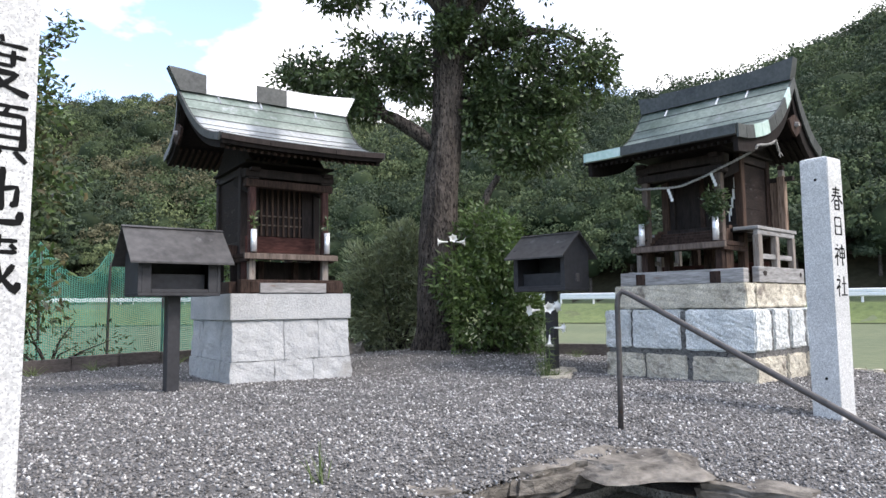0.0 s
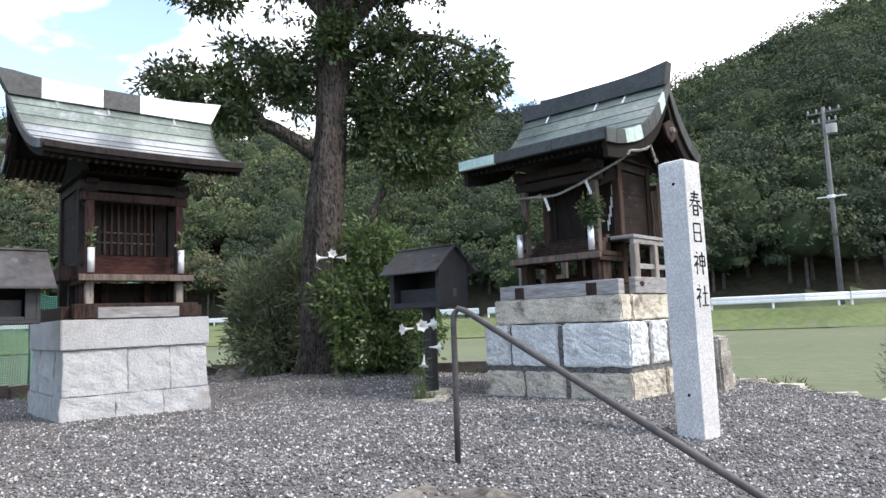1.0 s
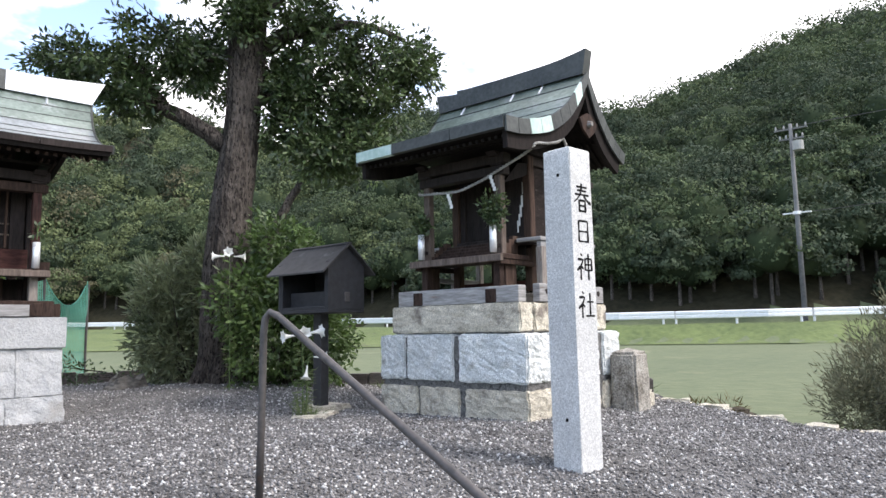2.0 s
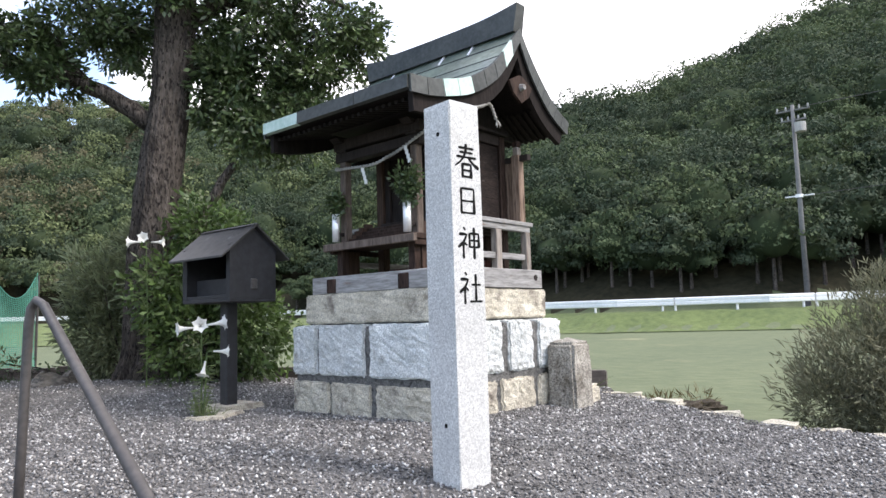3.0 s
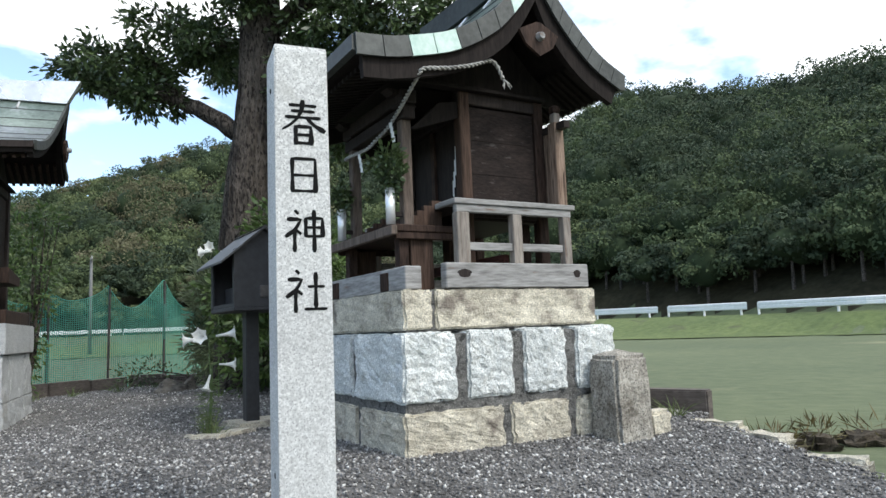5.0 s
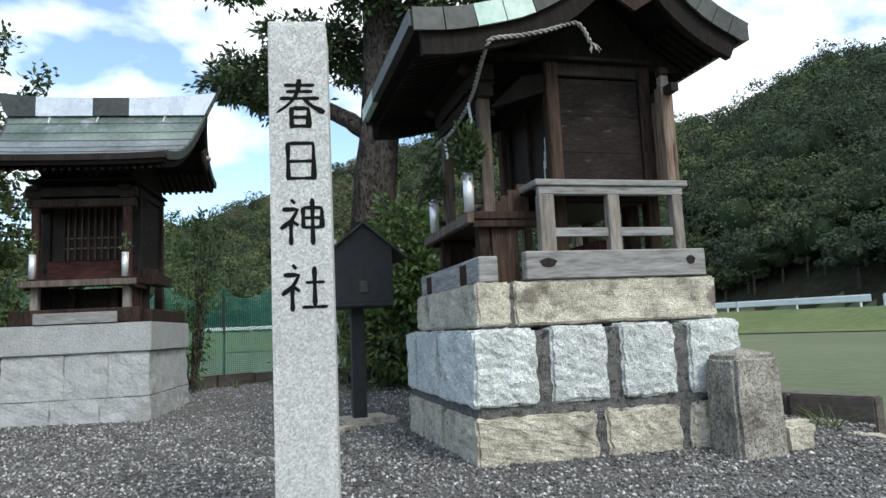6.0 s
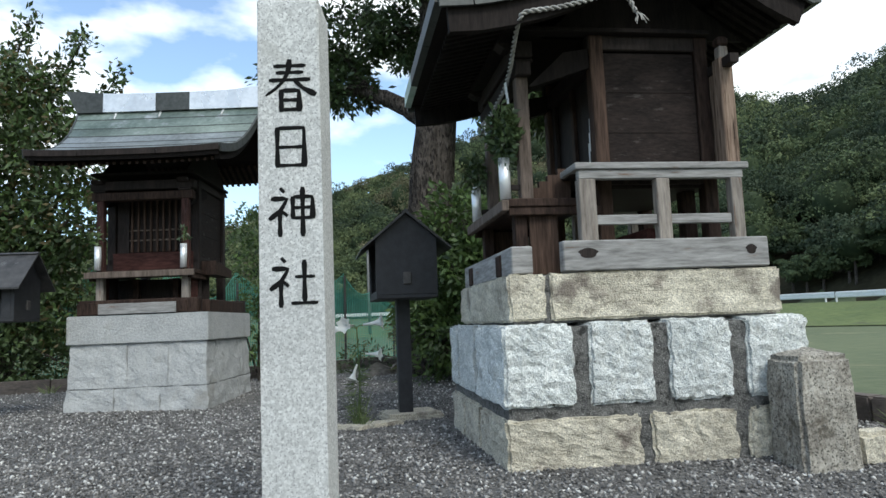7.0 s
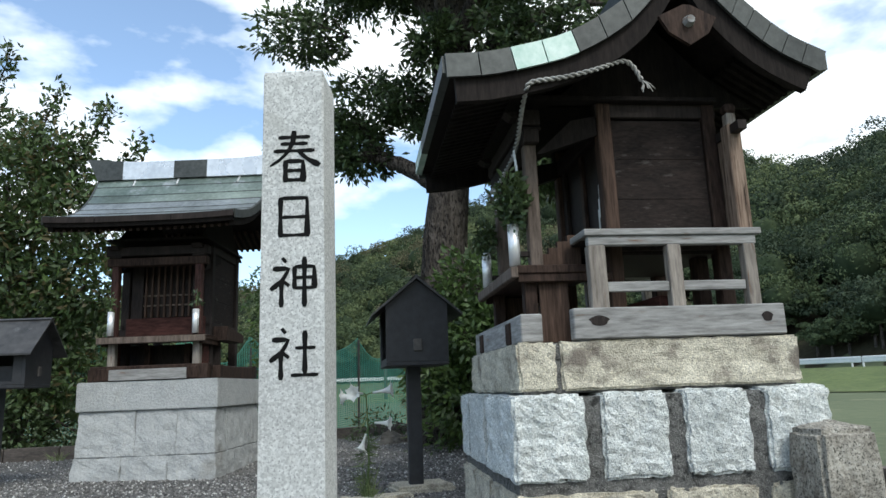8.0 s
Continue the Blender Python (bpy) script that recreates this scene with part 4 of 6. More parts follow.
def shrine_body(t, lattice, veranda):
    """Posts, sills, decks and walls, seen from the front at y = 0; z from the plinth's top."""
    top = 2.2
    py = 0.165 if veranda else 0.12      # front face of the posts
    g = "wood_grey" if veranda else "wood_dark"
    # ground sills
    part("front_sill", box(-0.56 if not veranda else -0.66, 0.56 if not veranda else 0.69, 0.03, 0.14, 0.94, 1.08, 0.006), "wood_grey" if veranda else "wood_brown", t)
    for e in (-1, 1):
        part("side_sill", box(e * 0.69 - 0.035, e * 0.69 + 0.035, 0.29, 1.41, 0.945, 1.10, 0.006) if veranda else box(e * 0.6 - 0.04, e * 0.6 + 0.04, 0.15, 1.3, 0.94, 1.06, 0.006), g if veranda else "wood_brown", t)
    part("rear_sill", box(-0.64, 0.64, 1.31, 1.40, 0.945, 1.08, 0.006), g, t)
    for x0, x1 in ((-0.42, 0.42),):
        part("skirting", box(x0 + 0.055, x1 - 0.055, 0.005, 0.028, 0.945, 1.045, 0.002) if not veranda else box(x0, x1, 0.16, 0.18, 0.95, 1.05, 0.002), "wood_grey", t)
    if veranda:
        for y, w in ((0.42, 0.05), (1.31, 0.03)):
            bm = bmesh.new()
            bmesh.ops.create_circle(bm, cap_ends=True, radius=1.0, segments=14)
            for v in bm.verts:
                v.co = Vector((0.7265, y + v.co.x * w * (1 + 0.15 * math.sin(5 * v.co.y)), 1.035 + v.co.y * 0.026))
            part("knot", bm, "wood_dark", t, "dark knot in the sill")
    else:
        # dark board added to fill the black space under the floor
        part("under_floor_board", box(-0.5, 0.5, 0.55, 0.57, 0.945, 1.3, 0.003), "wood_dark", t)
        for e in (-1, 1):
            part("under_floor_post", box(e * 0.2 - 0.03, e * 0.2 + 0.03, 0.44, 0.5, 0.945, 1.3, 0.004), "wood_brown", t)
            part("side_bracket", prism([(0.45, 1.32), (1.0, 1.32), (1.0, 1.4), (0.45, 1.46)], e * 0.44, e * 0.6), "wood_brown", t)
    # front posts with a deck between them
    for e in (-1, 1):
        part("post", box(e * 0.41 - 0.035, e * 0.41 + 0.035, py, py + 0.07, 1.36, top, 0.006), "wood_red_up" if lattice else "wood_mid", t)
        part("post_leg", box(e * 0.41 - 0.035, e * 0.41 + 0.035, 0.12, 0.19, 1.0, 1.315, 0.006), "wood_brown" if veranda else "wood_grey_up", t)
        part("post_foot", box(e * 0.41 - 0.055, e * 0.41 + 0.055, 0.02, 0.2, 0.945, 1.06, 0.006), "wood_brown", t)
        part("vase_bracket", box(e * 0.41 - 0.012, e * 0.41 + 0.012, 0.116, py + 0.002, 1.42, 1.45, 0.002), "wood_dark", t)
        tb = part("vase", tube([(e * 0.41, 0.085, 1.37), (e * 0.41, 0.085, 1.60)], 0.031, 12), "steel", t, "shiny steel flower tube", smooth=True)
    part("front_deck", box(-0.5, 0.5, 0.076, 0.5, 1.315, 1.36, 0.005), "wood_brown", t)
    part("deck_beam", box(-0.52, 0.52, 0.035, 0.075, 1.29, 1.35, 0.005), "wood_mid", t)
    for e in (-1, 1):
        part("deck_side", box(e * 0.47 - 0.02, e * 0.47 + 0.02, 0.08, 0.6, 1.27, 1.315, 0.004), "wood_brown", t)
        part("side_board", box(e * 0.44 - 0.012, e * 0.44 + 0.012, 0.2, 0.36, 0.95, 1.3, 0.003), "wood_umber" if veranda else "wood_red", t)
    # lintels and brackets
    part("front_lintel", box(-0.49, 0.49, py - 0.01, py + 0.08, 2.05, 2.13, 0.006), "wood_dark" if veranda else "wood_brown", t)
    part("front_beam", box(-0.5, 0.5, py - 0.02, py + 0.09, 2.15, 2.24, 0.006), "wood_dark", t)
    for e in (-1, 1):
        bm = prism([(py + 0.072, 2.0), (py + 0.1, 2.0), (0.68, 2.14), (0.68, 2.24), (0.45, 2.2)], e * 0.41 - 0.03, e * 0.41 + 0.03)
        part("rainbow_beam", bm, "wood_shade", t)
        part("bracket", prism([(py - 0.1, 2.241), (py - 0.06, 2.21), (py - 0.022, 2.21), (py - 0.022, 2.241)], e * 0.41 - 0.05, e * 0.41 + 0.05), "wood_dark", t)
        part("bracket_block", box(e * 0.41 - 0.06, e * 0.41 + 0.06, py - 0.02, py + 0.1, 2.13, 2.152, 0.006), "wood_dark", t)
    # the chamber
    y0, y1 = (0.64, 1.27) if veranda else (0.42, 1.2)
    for e in (-1, 1):
        for yy in (y0, y1):
            part("corner_post", box(e * 0.42 - 0.04, e * 0.42 + 0.04, yy - 0.04, yy + 0.04, 1.06, 2.3, 0.006), ("wood_umber" if yy == y0 else "wood_brown") if veranda else "wood_dark", t)
        for k in range(3):
            z0 = 1.5 + 0.235 * k
            part("wall_board", box(e * 0.42 - 0.014, e * 0.42 + 0.014, y0 + 0.04, y1 - 0.04, z0 + 0.0005, z0 + 0.2345, 0.002), "wood_board", t)
        part("head_rail", box(e * 0.42 - 0.032, e * 0.42 + 0.032, y0 - 0.05, y1 + 0.05, 2.215, 2.30, 0.005), "wood_dark", t)
        part("gable_wall", prism([(y0 - 0.3, 2.30), (y1 + 0.3, 2.30), (y1, 2.52), (0.96, 2.85), (y0, 2.56)], e * 0.40 - 0.012, e * 0.40 + 0.012), "wood_shade", t)
        part("floor_beam", box(e * 0.42 - 0.03, e * 0.42 + 0.03, y0 - 0.04, y1 + 0.04, 1.44, 1.5, 0.005), "wood_dark", t)
    part("rear_wall", box(-0.38, 0.38, y1 - 0.015, y1 + 0.015, 1.46, 2.3, 0.003), "wood_board", t)
    part("chamber_floor", box(-0.42, 0.42, y0 - 0.02, y1 + 0.02, 1.42, 1.46, 0.004), "wood_dark", t)
    part("ceiling_board", box(-0.5, 0.5, 0.1, y1 + 0.04, 2.30, 2.325, 0.003), "wood_shade", t)
    part("head_beam", box(-0.452, 0.452, y0 - 0.035, y0 + 0.035, 2.13, 2.23, 0.005), "wood_dark", t)
    # front: lattice doors or plain doors
    door = part("door", box(-0.38, 0.38, y0 + 0.02, y0 + 0.035, 1.46, 2.13, 0.003), "wood_dark", t, "dark panelled doors")
    part("threshold", box(-0.40, 0.40, y0 - 0.05, y0 + 0.02, 1.36, 1.56, 0.006), "wood_red" if lattice else "wood_dark", t, "reddish brown sill board" if lattice else "")
    if lattice:
        for e in (-1, 1):
            part("door_frame", box(e * 0.31 - 0.06, e * 0.31 + 0.06, y0 - 0.02, y0 + 0.018, 1.56, 2.13, 0.004), "wood_dark", t)
        for k in range(8):
            u = -0.22 + 0.44 * k / 7
            part("lattice_bar", box(u - 0.010, u + 0.010, y0 - 0.03, y0 - 0.005, 1.57, 2.12, 0.002), "wood_umber", door)
        for k in range(2):
            z = 1.69 + 0.1 * k
            part("lattice_rail", box(-0.25, 0.25, y0 - 0.018, y0 + 0.002, z - 0.008, z + 0.008, 0.002), "wood_mid", door)
        part("backing", box(-0.25, 0.25, y0 + 0.002, y0 + 0.017, 1.57, 1.82, 0.002), "wood_dark", door)
    else:
        part("door_stile", box(-0.025, 0.025, y0 - 0.005, y0 + 0.019, 1.56, 2.13, 0.003), "wood_brown", door)
        for e in (-1, 1):
            part("door_frame", box(e * 0.35 - 0.03, e * 0.35 + 0.03, y0 - 0.01, y0 + 0.018, 1.56, 2.13, 0.004), "wood_dark", door)


def verandas(t):
    """Raised side verandas of weathered boards on legs, small stairs and wing screens of the shrine with the rope."""
    for e in (-1, 1):
        part("veranda_floor", box(e * 0.565 - 0.125, e * 0.565 + 0.125, 0.39, 1.36, 1.475, 1.51, 0.004), "wood_grey", t)
        part("veranda_beam", box(e * 0.655 - 0.022, e * 0.655 + 0.022, 0.41, 1.33, 1.425, 1.474, 0.004), "wood_grey", t)
        for y, w in ((0.452, 0.045), (0.868, 0.036), (1.285, 0.032)):
            part("leg", box(e * 0.655 - 0.03, e * 0.655 + 0.03, y - w, y + w, 1.095, 1.424, 0.004), "wood_grey_up", t)
        part("low_rail", box(e * 0.655 - 0.015, e * 0.655 + 0.015, 0.5, 0.83, 1.185, 1.235, 0.003), "wood_grey", t)
        part("low_rail", box(e * 0.655 - 0.015, e * 0.655 + 0.015, 0.905, 1.25, 1.185, 1.235, 0.003), "wood_grey", t)
        # wing screen at the back
        part("wing_post", box(e * 0.575 - 0.04, e * 0.575 + 0.04, 1.285, 1.365, 1.51, 2.12, 0.006), "wood_orange", t, "weathered orange-grey wing screen post")
        part("post_neck", box(e * 0.575 - 0.028, e * 0.575 + 0.028, 1.298, 1.352, 2.12, 2.19, 0.006), "wood_grey_up", t)
        part("post_cap", box(e * 0.575 - 0.034, e * 0.575 + 0.034, 1.292, 1.358, 2.19, 2.245, 0.012), "wood_brown", t)
        part("wing_rail", prism([(1.30, 2.06), (1.35, 2.06), (1.35, 2.11), (1.30, 2.11)], e * 0.40, e * 0.70), "wood_dark", t)
        part("wing_board", box(e * 0.49 - 0.055, e * 0.49 + 0.055, 1.31, 1.335, 1.52, 2.06, 0.003), "wood_orange", t)
    part("front_veranda", box(-0.56, 0.56, 0.41, 0.60, 1.47, 1.505, 0.004), "wood_dark", t)
    stair = part("stair", box(-0.36, 0.36, 0.36, 0.42, 1.36, 1.47, 0.004), "wood_dark", t)
    for k in range(4):
        y = 0.16 + 0.058 * k
        part("tread", box(-0.36, 0.36, y + 0.05, y + 0.13, 1.362 + 0.034 * k, 1.394 + 0.034 * k, 0.003), "wood_brown", stair)
    for e in (-1, 1):
        bm = prism([(0.19, 1.36), (0.19, 1.40), (0.23, 1.40), (0.23, 1.435), (0.28, 1.435), (0.28, 1.47), (0.33, 1.47), (0.33, 1.505), (0.39, 1.505), (0.39, 1.54), (0.46, 1.54), (0.46, 1.36)], e * 0.385 - 0.02, e * 0.385 + 0.02)
        part("stair_string", bm, "wood_umber", stair)
    # loose timber and stones under the floor
    part("under_floor_post", box(-0.05, 0.05, 0.72, 0.8, 0.945, 1.42, 0.005), "wood_brown", t)
    part("under_floor_post", box(0.25, 0.33, 1.16, 1.24, 0.945, 1.42, 0.005), "wood_brown", t)
    part("cross_tie", box(-0.6, 0.6, 0.80, 0.85, 1.10, 1.17, 0.004), "wood_red", t)
    for i, z in enumerate((1.60, 1.66, 1.74, 1.83, 1.95)):
        part("peeling_strip", box(0.30 + 0.016 * i, 0.312 + 0.02 * i, 0.618, 0.624, z, z + 0.11, 0.001), "paper", t, "torn whitish peeling strip")


RIGHT = pose(9.047, 3.373, 0, 0, 0, -90)
shrine_r = thing("shrine", "small dark wooden shrine with patinated copper gable roof and straw rope", "shrine", RIGHT, "small shrines")
shrine_body(shrine_r, False, True)
verandas(shrine_r)
roof(shrine_r, [(-0.317, 2.37), (-0.107, 2.385), (0.073, 2.425), (0.273, 2.48), (0.453, 2.565), (0.643, 2.695), (0.82, 2.88), (0.983, 3.08)],
     [(1.76, 2.43), (1.55, 2.53), (1.38, 2.66), (1.17, 2.86), (0.983, 3.08)], 0.84, 3.235, 0.91, 0.0, 3,
     {("eave", -1, 0): "copper_pale", ("barge", 1, -1, 2): "copper_pale", ("barge", 1, -1, 3): "copper_pale", ("barge", 1, -1, 7): "copper_pale", ("ridge_h", 0): 3.2, "rafter": "wood_shade"}, 0.035, "copper")

shrine_l = thing("shrine", "small dark wooden shrine with lattice doors and patched copper roof", "shrine", LEFT @ pose(0, -0.04, -0.035), "small shrines")
shrine_body(shrine_l, True, False)
roof(shrine_l, [(-0.34, 2.435), (-0.13, 2.485), (0.1, 2.56), (0.33, 2.68), (0.55, 2.85), (0.72, 3.03), (0.85, 3.19)],
     [(1.9, 2.62), (1.6, 2.70), (1.3, 2.83), (1.05, 3.0), (0.85, 3.2)], 0.89, 3.36, 1.12, 0.02, 5,
     {("eave", -1, 0): "wood_dark", ("eave", -1, 1): "wood_dark", ("eave", -1, 2): "wood_dark", ("ridge", 1): "zinc", ("ridge", 3): "zinc", ("ridge", 0): "copper_dark"}, 0.12, "copper_worn", 0.066)


# ---------------------------------------------------------------- stone pillars with lettering
HEN = [[(28, 97), (36, 88)], [(10, 76), (42, 76), (28, 52), (6, 36)], [(27, 54), (27, 2)], [(30, 52), (42, 42)]]
GLYPHS = {
    "haru": [[(22, 86), (78, 86)], [(26, 74), (74, 74)], [(14, 61), (86, 61)], [(50, 98), (48, 78), (40, 60), (26, 46), (8, 34)], [(56, 62), (72, 46), (95, 33)],
             [(35, 44), (35, 4)], [(35, 42), (66, 42), (66, 4)], [(35, 25), (66, 25)], [(35, 8), (66, 8)]],
    "hi": [[(24, 90), (24, 10)], [(24, 88), (76, 88), (76, 10)], [(24, 50), (76, 50)], [(24, 14), (76, 14)]],
    "kami": HEN + [[(52, 80), (52, 36)], [(52, 79), (90, 79), (90, 36)], [(52, 58), (90, 58)], [(52, 38), (90, 38)], [(71, 98), (71, 2)]],
    "sha": HEN + [[(54, 60), (92, 60)], [(72, 92), (72, 12)], [(46, 10), (97, 10)]],
    "do": [[(2, 80), (10, 72)], [(0, 56), (8, 48)], [(0, 12), (12, 34)], [(54, 99), (56, 88)], [(24, 84), (92, 84)], [(26, 84), (24, 50), (14, 8)], [(34, 66), (90, 66)],
           [(48, 76), (48, 50)], [(72, 76), (72, 50)], [(48, 50), (72, 50)], [(38, 38), (80, 38), (62, 20), (34, 4)], [(46, 34), (62, 16), (96, 4)]],
    "ketsu": [[(4, 84), (40, 84)], [(24, 84), (24, 20), (14, 26)], [(46, 94), (97, 94)], [(70, 94), (64, 82)], [(52, 80), (52, 24)], [(52, 80), (92, 80), (92, 24)],
              [(52, 62), (92, 62)], [(52, 44), (92, 44)], [(52, 26), (92, 26)], [(62, 22), (44, 6)], [(80, 22), (98, 4)]],
    "chi": [[(8, 62), (36, 62)], [(22, 88), (22, 24)], [(4, 20), (40, 32)], [(44, 56), (88, 66), (86, 36), (78, 38)], [(66, 96), (66, 26)], [(50, 80), (50, 16), (60, 8), (92, 8), (94, 26)]],
    "zo": [[(10, 86), (92, 86)], [(34, 96), (34, 76)], [(66, 96), (66, 76)], [(14, 68), (92, 68)], [(18, 68), (16, 36), (4, 6)], [(60, 76), (70, 30), (92, 4), (96, 20)],
           [(88, 48), (74, 24), (54, 6)], [(30, 54), (30, 14)], [(30, 54), (56, 54)], [(30, 34), (54, 34)], [(30, 14), (56, 14)], [(82, 80), (90, 72)]],
}


def glyph(strokes, size, wide=11.2):
    """Brush strokes as thin raised ribbons in the plane y = 0, facing -y, the box's centre at the origin."""
    bm = bmesh.new()
    k = size / 100
    for n, stroke in enumerate(strokes):
        pts = [Vector(p) for p in stroke]
        total = sum((b - a).length for a, b in zip(pts, pts[1:]))
        fine = []
        for a, b in zip(pts, pts[1:]):
            m = max(2, int((b - a).length / 7))
            fine += [a.lerp(b, i / m) for i in range(m)]
        fine.append(pts[-1])
        for _ in range(1 if len(pts) > 2 else 0):
            fine = [fine[0]] + [(a + 6 * b + c) / 8 for a, b, c in zip(fine, fine[1:], fine[2:])] + [fine[-1]]
        flat = abs(pts[0].y - pts[-1].y) < 4 and len(pts) == 2
        slope = abs(pts[-1].x - pts[0].x) > 20 and abs(pts[-1].y - pts[0].y) > 12 and len(pts) > 2 and pts[-1].y < pts[0].y - 20
        rows = []
        for i, p in enumerate(fine):
            s = i / (len(fine) - 1)
            d = (fine[min(i + 1, len(fine) - 1)] - fine[max(i - 1, 0)]).normalized()
            w = wide * (0.62 + 0.4 * abs(s - 0.5) * 2) * (0.72 if flat else 1.0)
            if slope:
                w *= 1.15 - 0.75 * s if pts[-1].x < pts[0].x else 0.7 + 0.5 * s
            if i in (0, len(fine) - 1):
                w *= 0.55
            o = Vector((-d.y, d.x)) * w / 2
            rows.append((p + o, p - o))
        lift = 0.0012 + 0.00012 * n
        out = [[bm.verts.new(((q.x - 50) * k, -lift, (q.y - 50) * k)) for q in r] for r in rows]
        base = [[bm.verts.new(((q.x - 50) * k, 0.002, (q.y - 50) * k)) for q in r] for r in rows]
        for i in range(len(rows) - 1):
            bm.faces.new((out[i][0], out[i + 1][0], out[i + 1][1], out[i][1]))
            for j in (0, 1):
                bm.faces.new((out[i][j], base[i][j], base[i + 1][j], out[i + 1][j]))
        for i in (0, len(rows) - 1):
            bm.faces.new((out[i][0], out[i][1], base[i][1], base[i][0]))
    return bm


def pillar(m, label, width, height, letters, size, holes=True):
    t = thing("stone_pillar", label, "stone pillar", m, "inscribed stone pillars")
    w = width / 2
    bm = bmesh.new()
    rings = []
    for z, k in ((-0.3, 1.0), (0.6, 0.995), (1.2, 0.99), (height - 0.035, 0.985), (height - 0.012, 0.95), (height, 0.7)):
        rings.append([bm.verts.new((x * w * k, w + y * w * k, z)) for x, y in ((-1, -1), (1, -1), (1, 1), (-1, 1))])
    for a, b in zip(rings, rings[1:]):
        for j in range(4):
            bm.faces.new((a[j], a[(j + 1) % 4], b[(j + 1) % 4], b[j]))
    bm.faces.new(rings[-1])
    bm.faces.new(rings[0][::-1])
    bmesh.ops.bevel(bm, geom=[e for e in bm.edges if abs(e.verts[0].co.z - e.verts[1].co.z) > 0.1], offset=0.006, segments=2, affect="EDGES")
    part("shaft", bm, "granite", t)
    for name, z in letters:
        ob = part("character", glyph(GLYPHS[name], size * (1.13 if name == "haru" else 1.0)), "ink", t, "black painted engraved character")
        ob.location = (0.004, 0.0005 + 0.01 * w * (z / height), z)
    if holes:
        for z in (height - 0.17, 0.2):
            part("plug_hole", tube([(-w * 0.99, w * 0.9, z), (-w * 1.012, w * 0.9, z)], 0.011, 10), "ink", t, "small dark drill hole")


pillar(pose(8.08, 1.535, 0, 0, 0, -8), "tall square granite pillar with four black engraved characters", 0.204, 1.81,
       [("haru", 1.497), ("hi", 1.295), ("kami", 1.085), ("sha", 0.862)], 0.165)
pillar(pose(2.908, 1.86, 0, 0, 0.8, 2), "tall square granite pillar with black engraved characters beside the steps", 0.2, 1.95,
       [("do", 1.395), ("ketsu", 1.215), ("chi", 1.05), ("zo", 0.875)], 0.163, False)


# ---------------------------------------------------------------- hand rail
def hand_rail():
    t = thing("hand_rail", "dark painted steel pipe hand rail beside the steps", "hand rail")
    d = Vector((-0.1, -0.897, -0.43)).normalized()
    a = Vector((6.40, 2.26, 0.835))
    pts = [Vector((6.345, 2.275, -0.1)), Vector((6.36, 2.28, 0.4)), Vector((6.372, 2.29, 0.74)), Vector((6.377, 2.285, 0.80)), Vector((6.388, 2.262, 0.83)), a + d * 0.06]
    end = a + d * 2.1
    pts += [a + d * 1.0, end, end + Vector((0, -0.05, -0.05)), end + Vector((0, -0.06, -0.12)), Vector((end.x, end.y - 0.06, LOW))]
    part("pipe", tube(pts, 0.0175, 10), "rail", t, smooth=True)
    mid = a + d * 1.15
    part("post", tube([mid, Vector((mid.x, mid.y, -0.3))], 0.016, 8), "rail", t, smooth=True) if mid.y < 0 else None


hand_rail()


# ---------------------------------------------------------------- roofed boxes on posts
def roofed_box(m, label, w, d, z0, z1, peak, roof_w, roof_d, post_w, cheek):
    """Gabled box with its ridge along x, open towards -y; w along x."""
    t = thing("roofed_box", label, "offering box", m, "roofed boxes on posts")
    h = d / 2
    part("post", box(-post_w / 2, post_w / 2, -post_w / 2, post_w / 2, -0.25, z0 + 0.01, 0.006), "black_paint", t)
    part("bottom", box(-w / 2, w / 2, -h, h, z0, z0 + 0.03, 0.004), "black_paint", t)
    for e in (-1, 1):
        bm = prism([(-h, z0 + 0.03), (h, z0 + 0.03), (h, z1), (0, peak - 0.03), (-h, z1)], e * w / 2 - e * 0.03, e * w / 2)
        part("end_panel", bm, "black_paint", t)
        part("cheek", box(e * (w / 2 - 0.031 - cheek / 2) - cheek / 2, e * (w / 2 - 0.031 - cheek / 2) + cheek / 2, -h + 0.002, -h + 0.022, z0 + 0.03, z1, 0.003), "black_paint", t)
    part("latch", box(w / 2, w / 2 + 0.014, -0.032, 0.032, z0 + 0.10, z0 + 0.19, 0.006), "rail", t, "dark metal latch")
    part("back", box(-w / 2 + 0.03, w / 2 - 0.03, h - 0.02, h, z0 + 0.03, z1, 0.003), "black_paint", t)
    part("front_board", box(-w / 2 + 0.032 + cheek, w / 2 - 0.032 - cheek, -h + 0.004, -h + 0.02, z0 + 0.03, z0 + 0.06, 0.003), "black_paint", t)
    part("inner_box", box(-w / 2 + 0.032 + cheek, w / 2 - 0.032 - cheek, -h + 0.1, h - 0.022, z0 + 0.032, z0 + 0.2, 0.004), "black_paint", t)
    run, drop = roof_d / 2, peak - z1 + 0.035
    for e in (-1, 1):
        bm = prism([(0, peak), (e * run, peak - drop * run / h * 0.86), (e * run, peak - drop * run / h * 0.86 - 0.016), (0, peak - 0.022)], -roof_w / 2, roof_w / 2)
        part("roof_slope", bm, "slate_sheet", t)
    part("ridge_strip", prism([(-0.03, peak - 0.012), (0, peak + 0.006), (0.03, peak - 0.012)], -roof_w / 2 - 0.003, roof_w / 2 + 0.003), "slate_sheet", t)
    return t


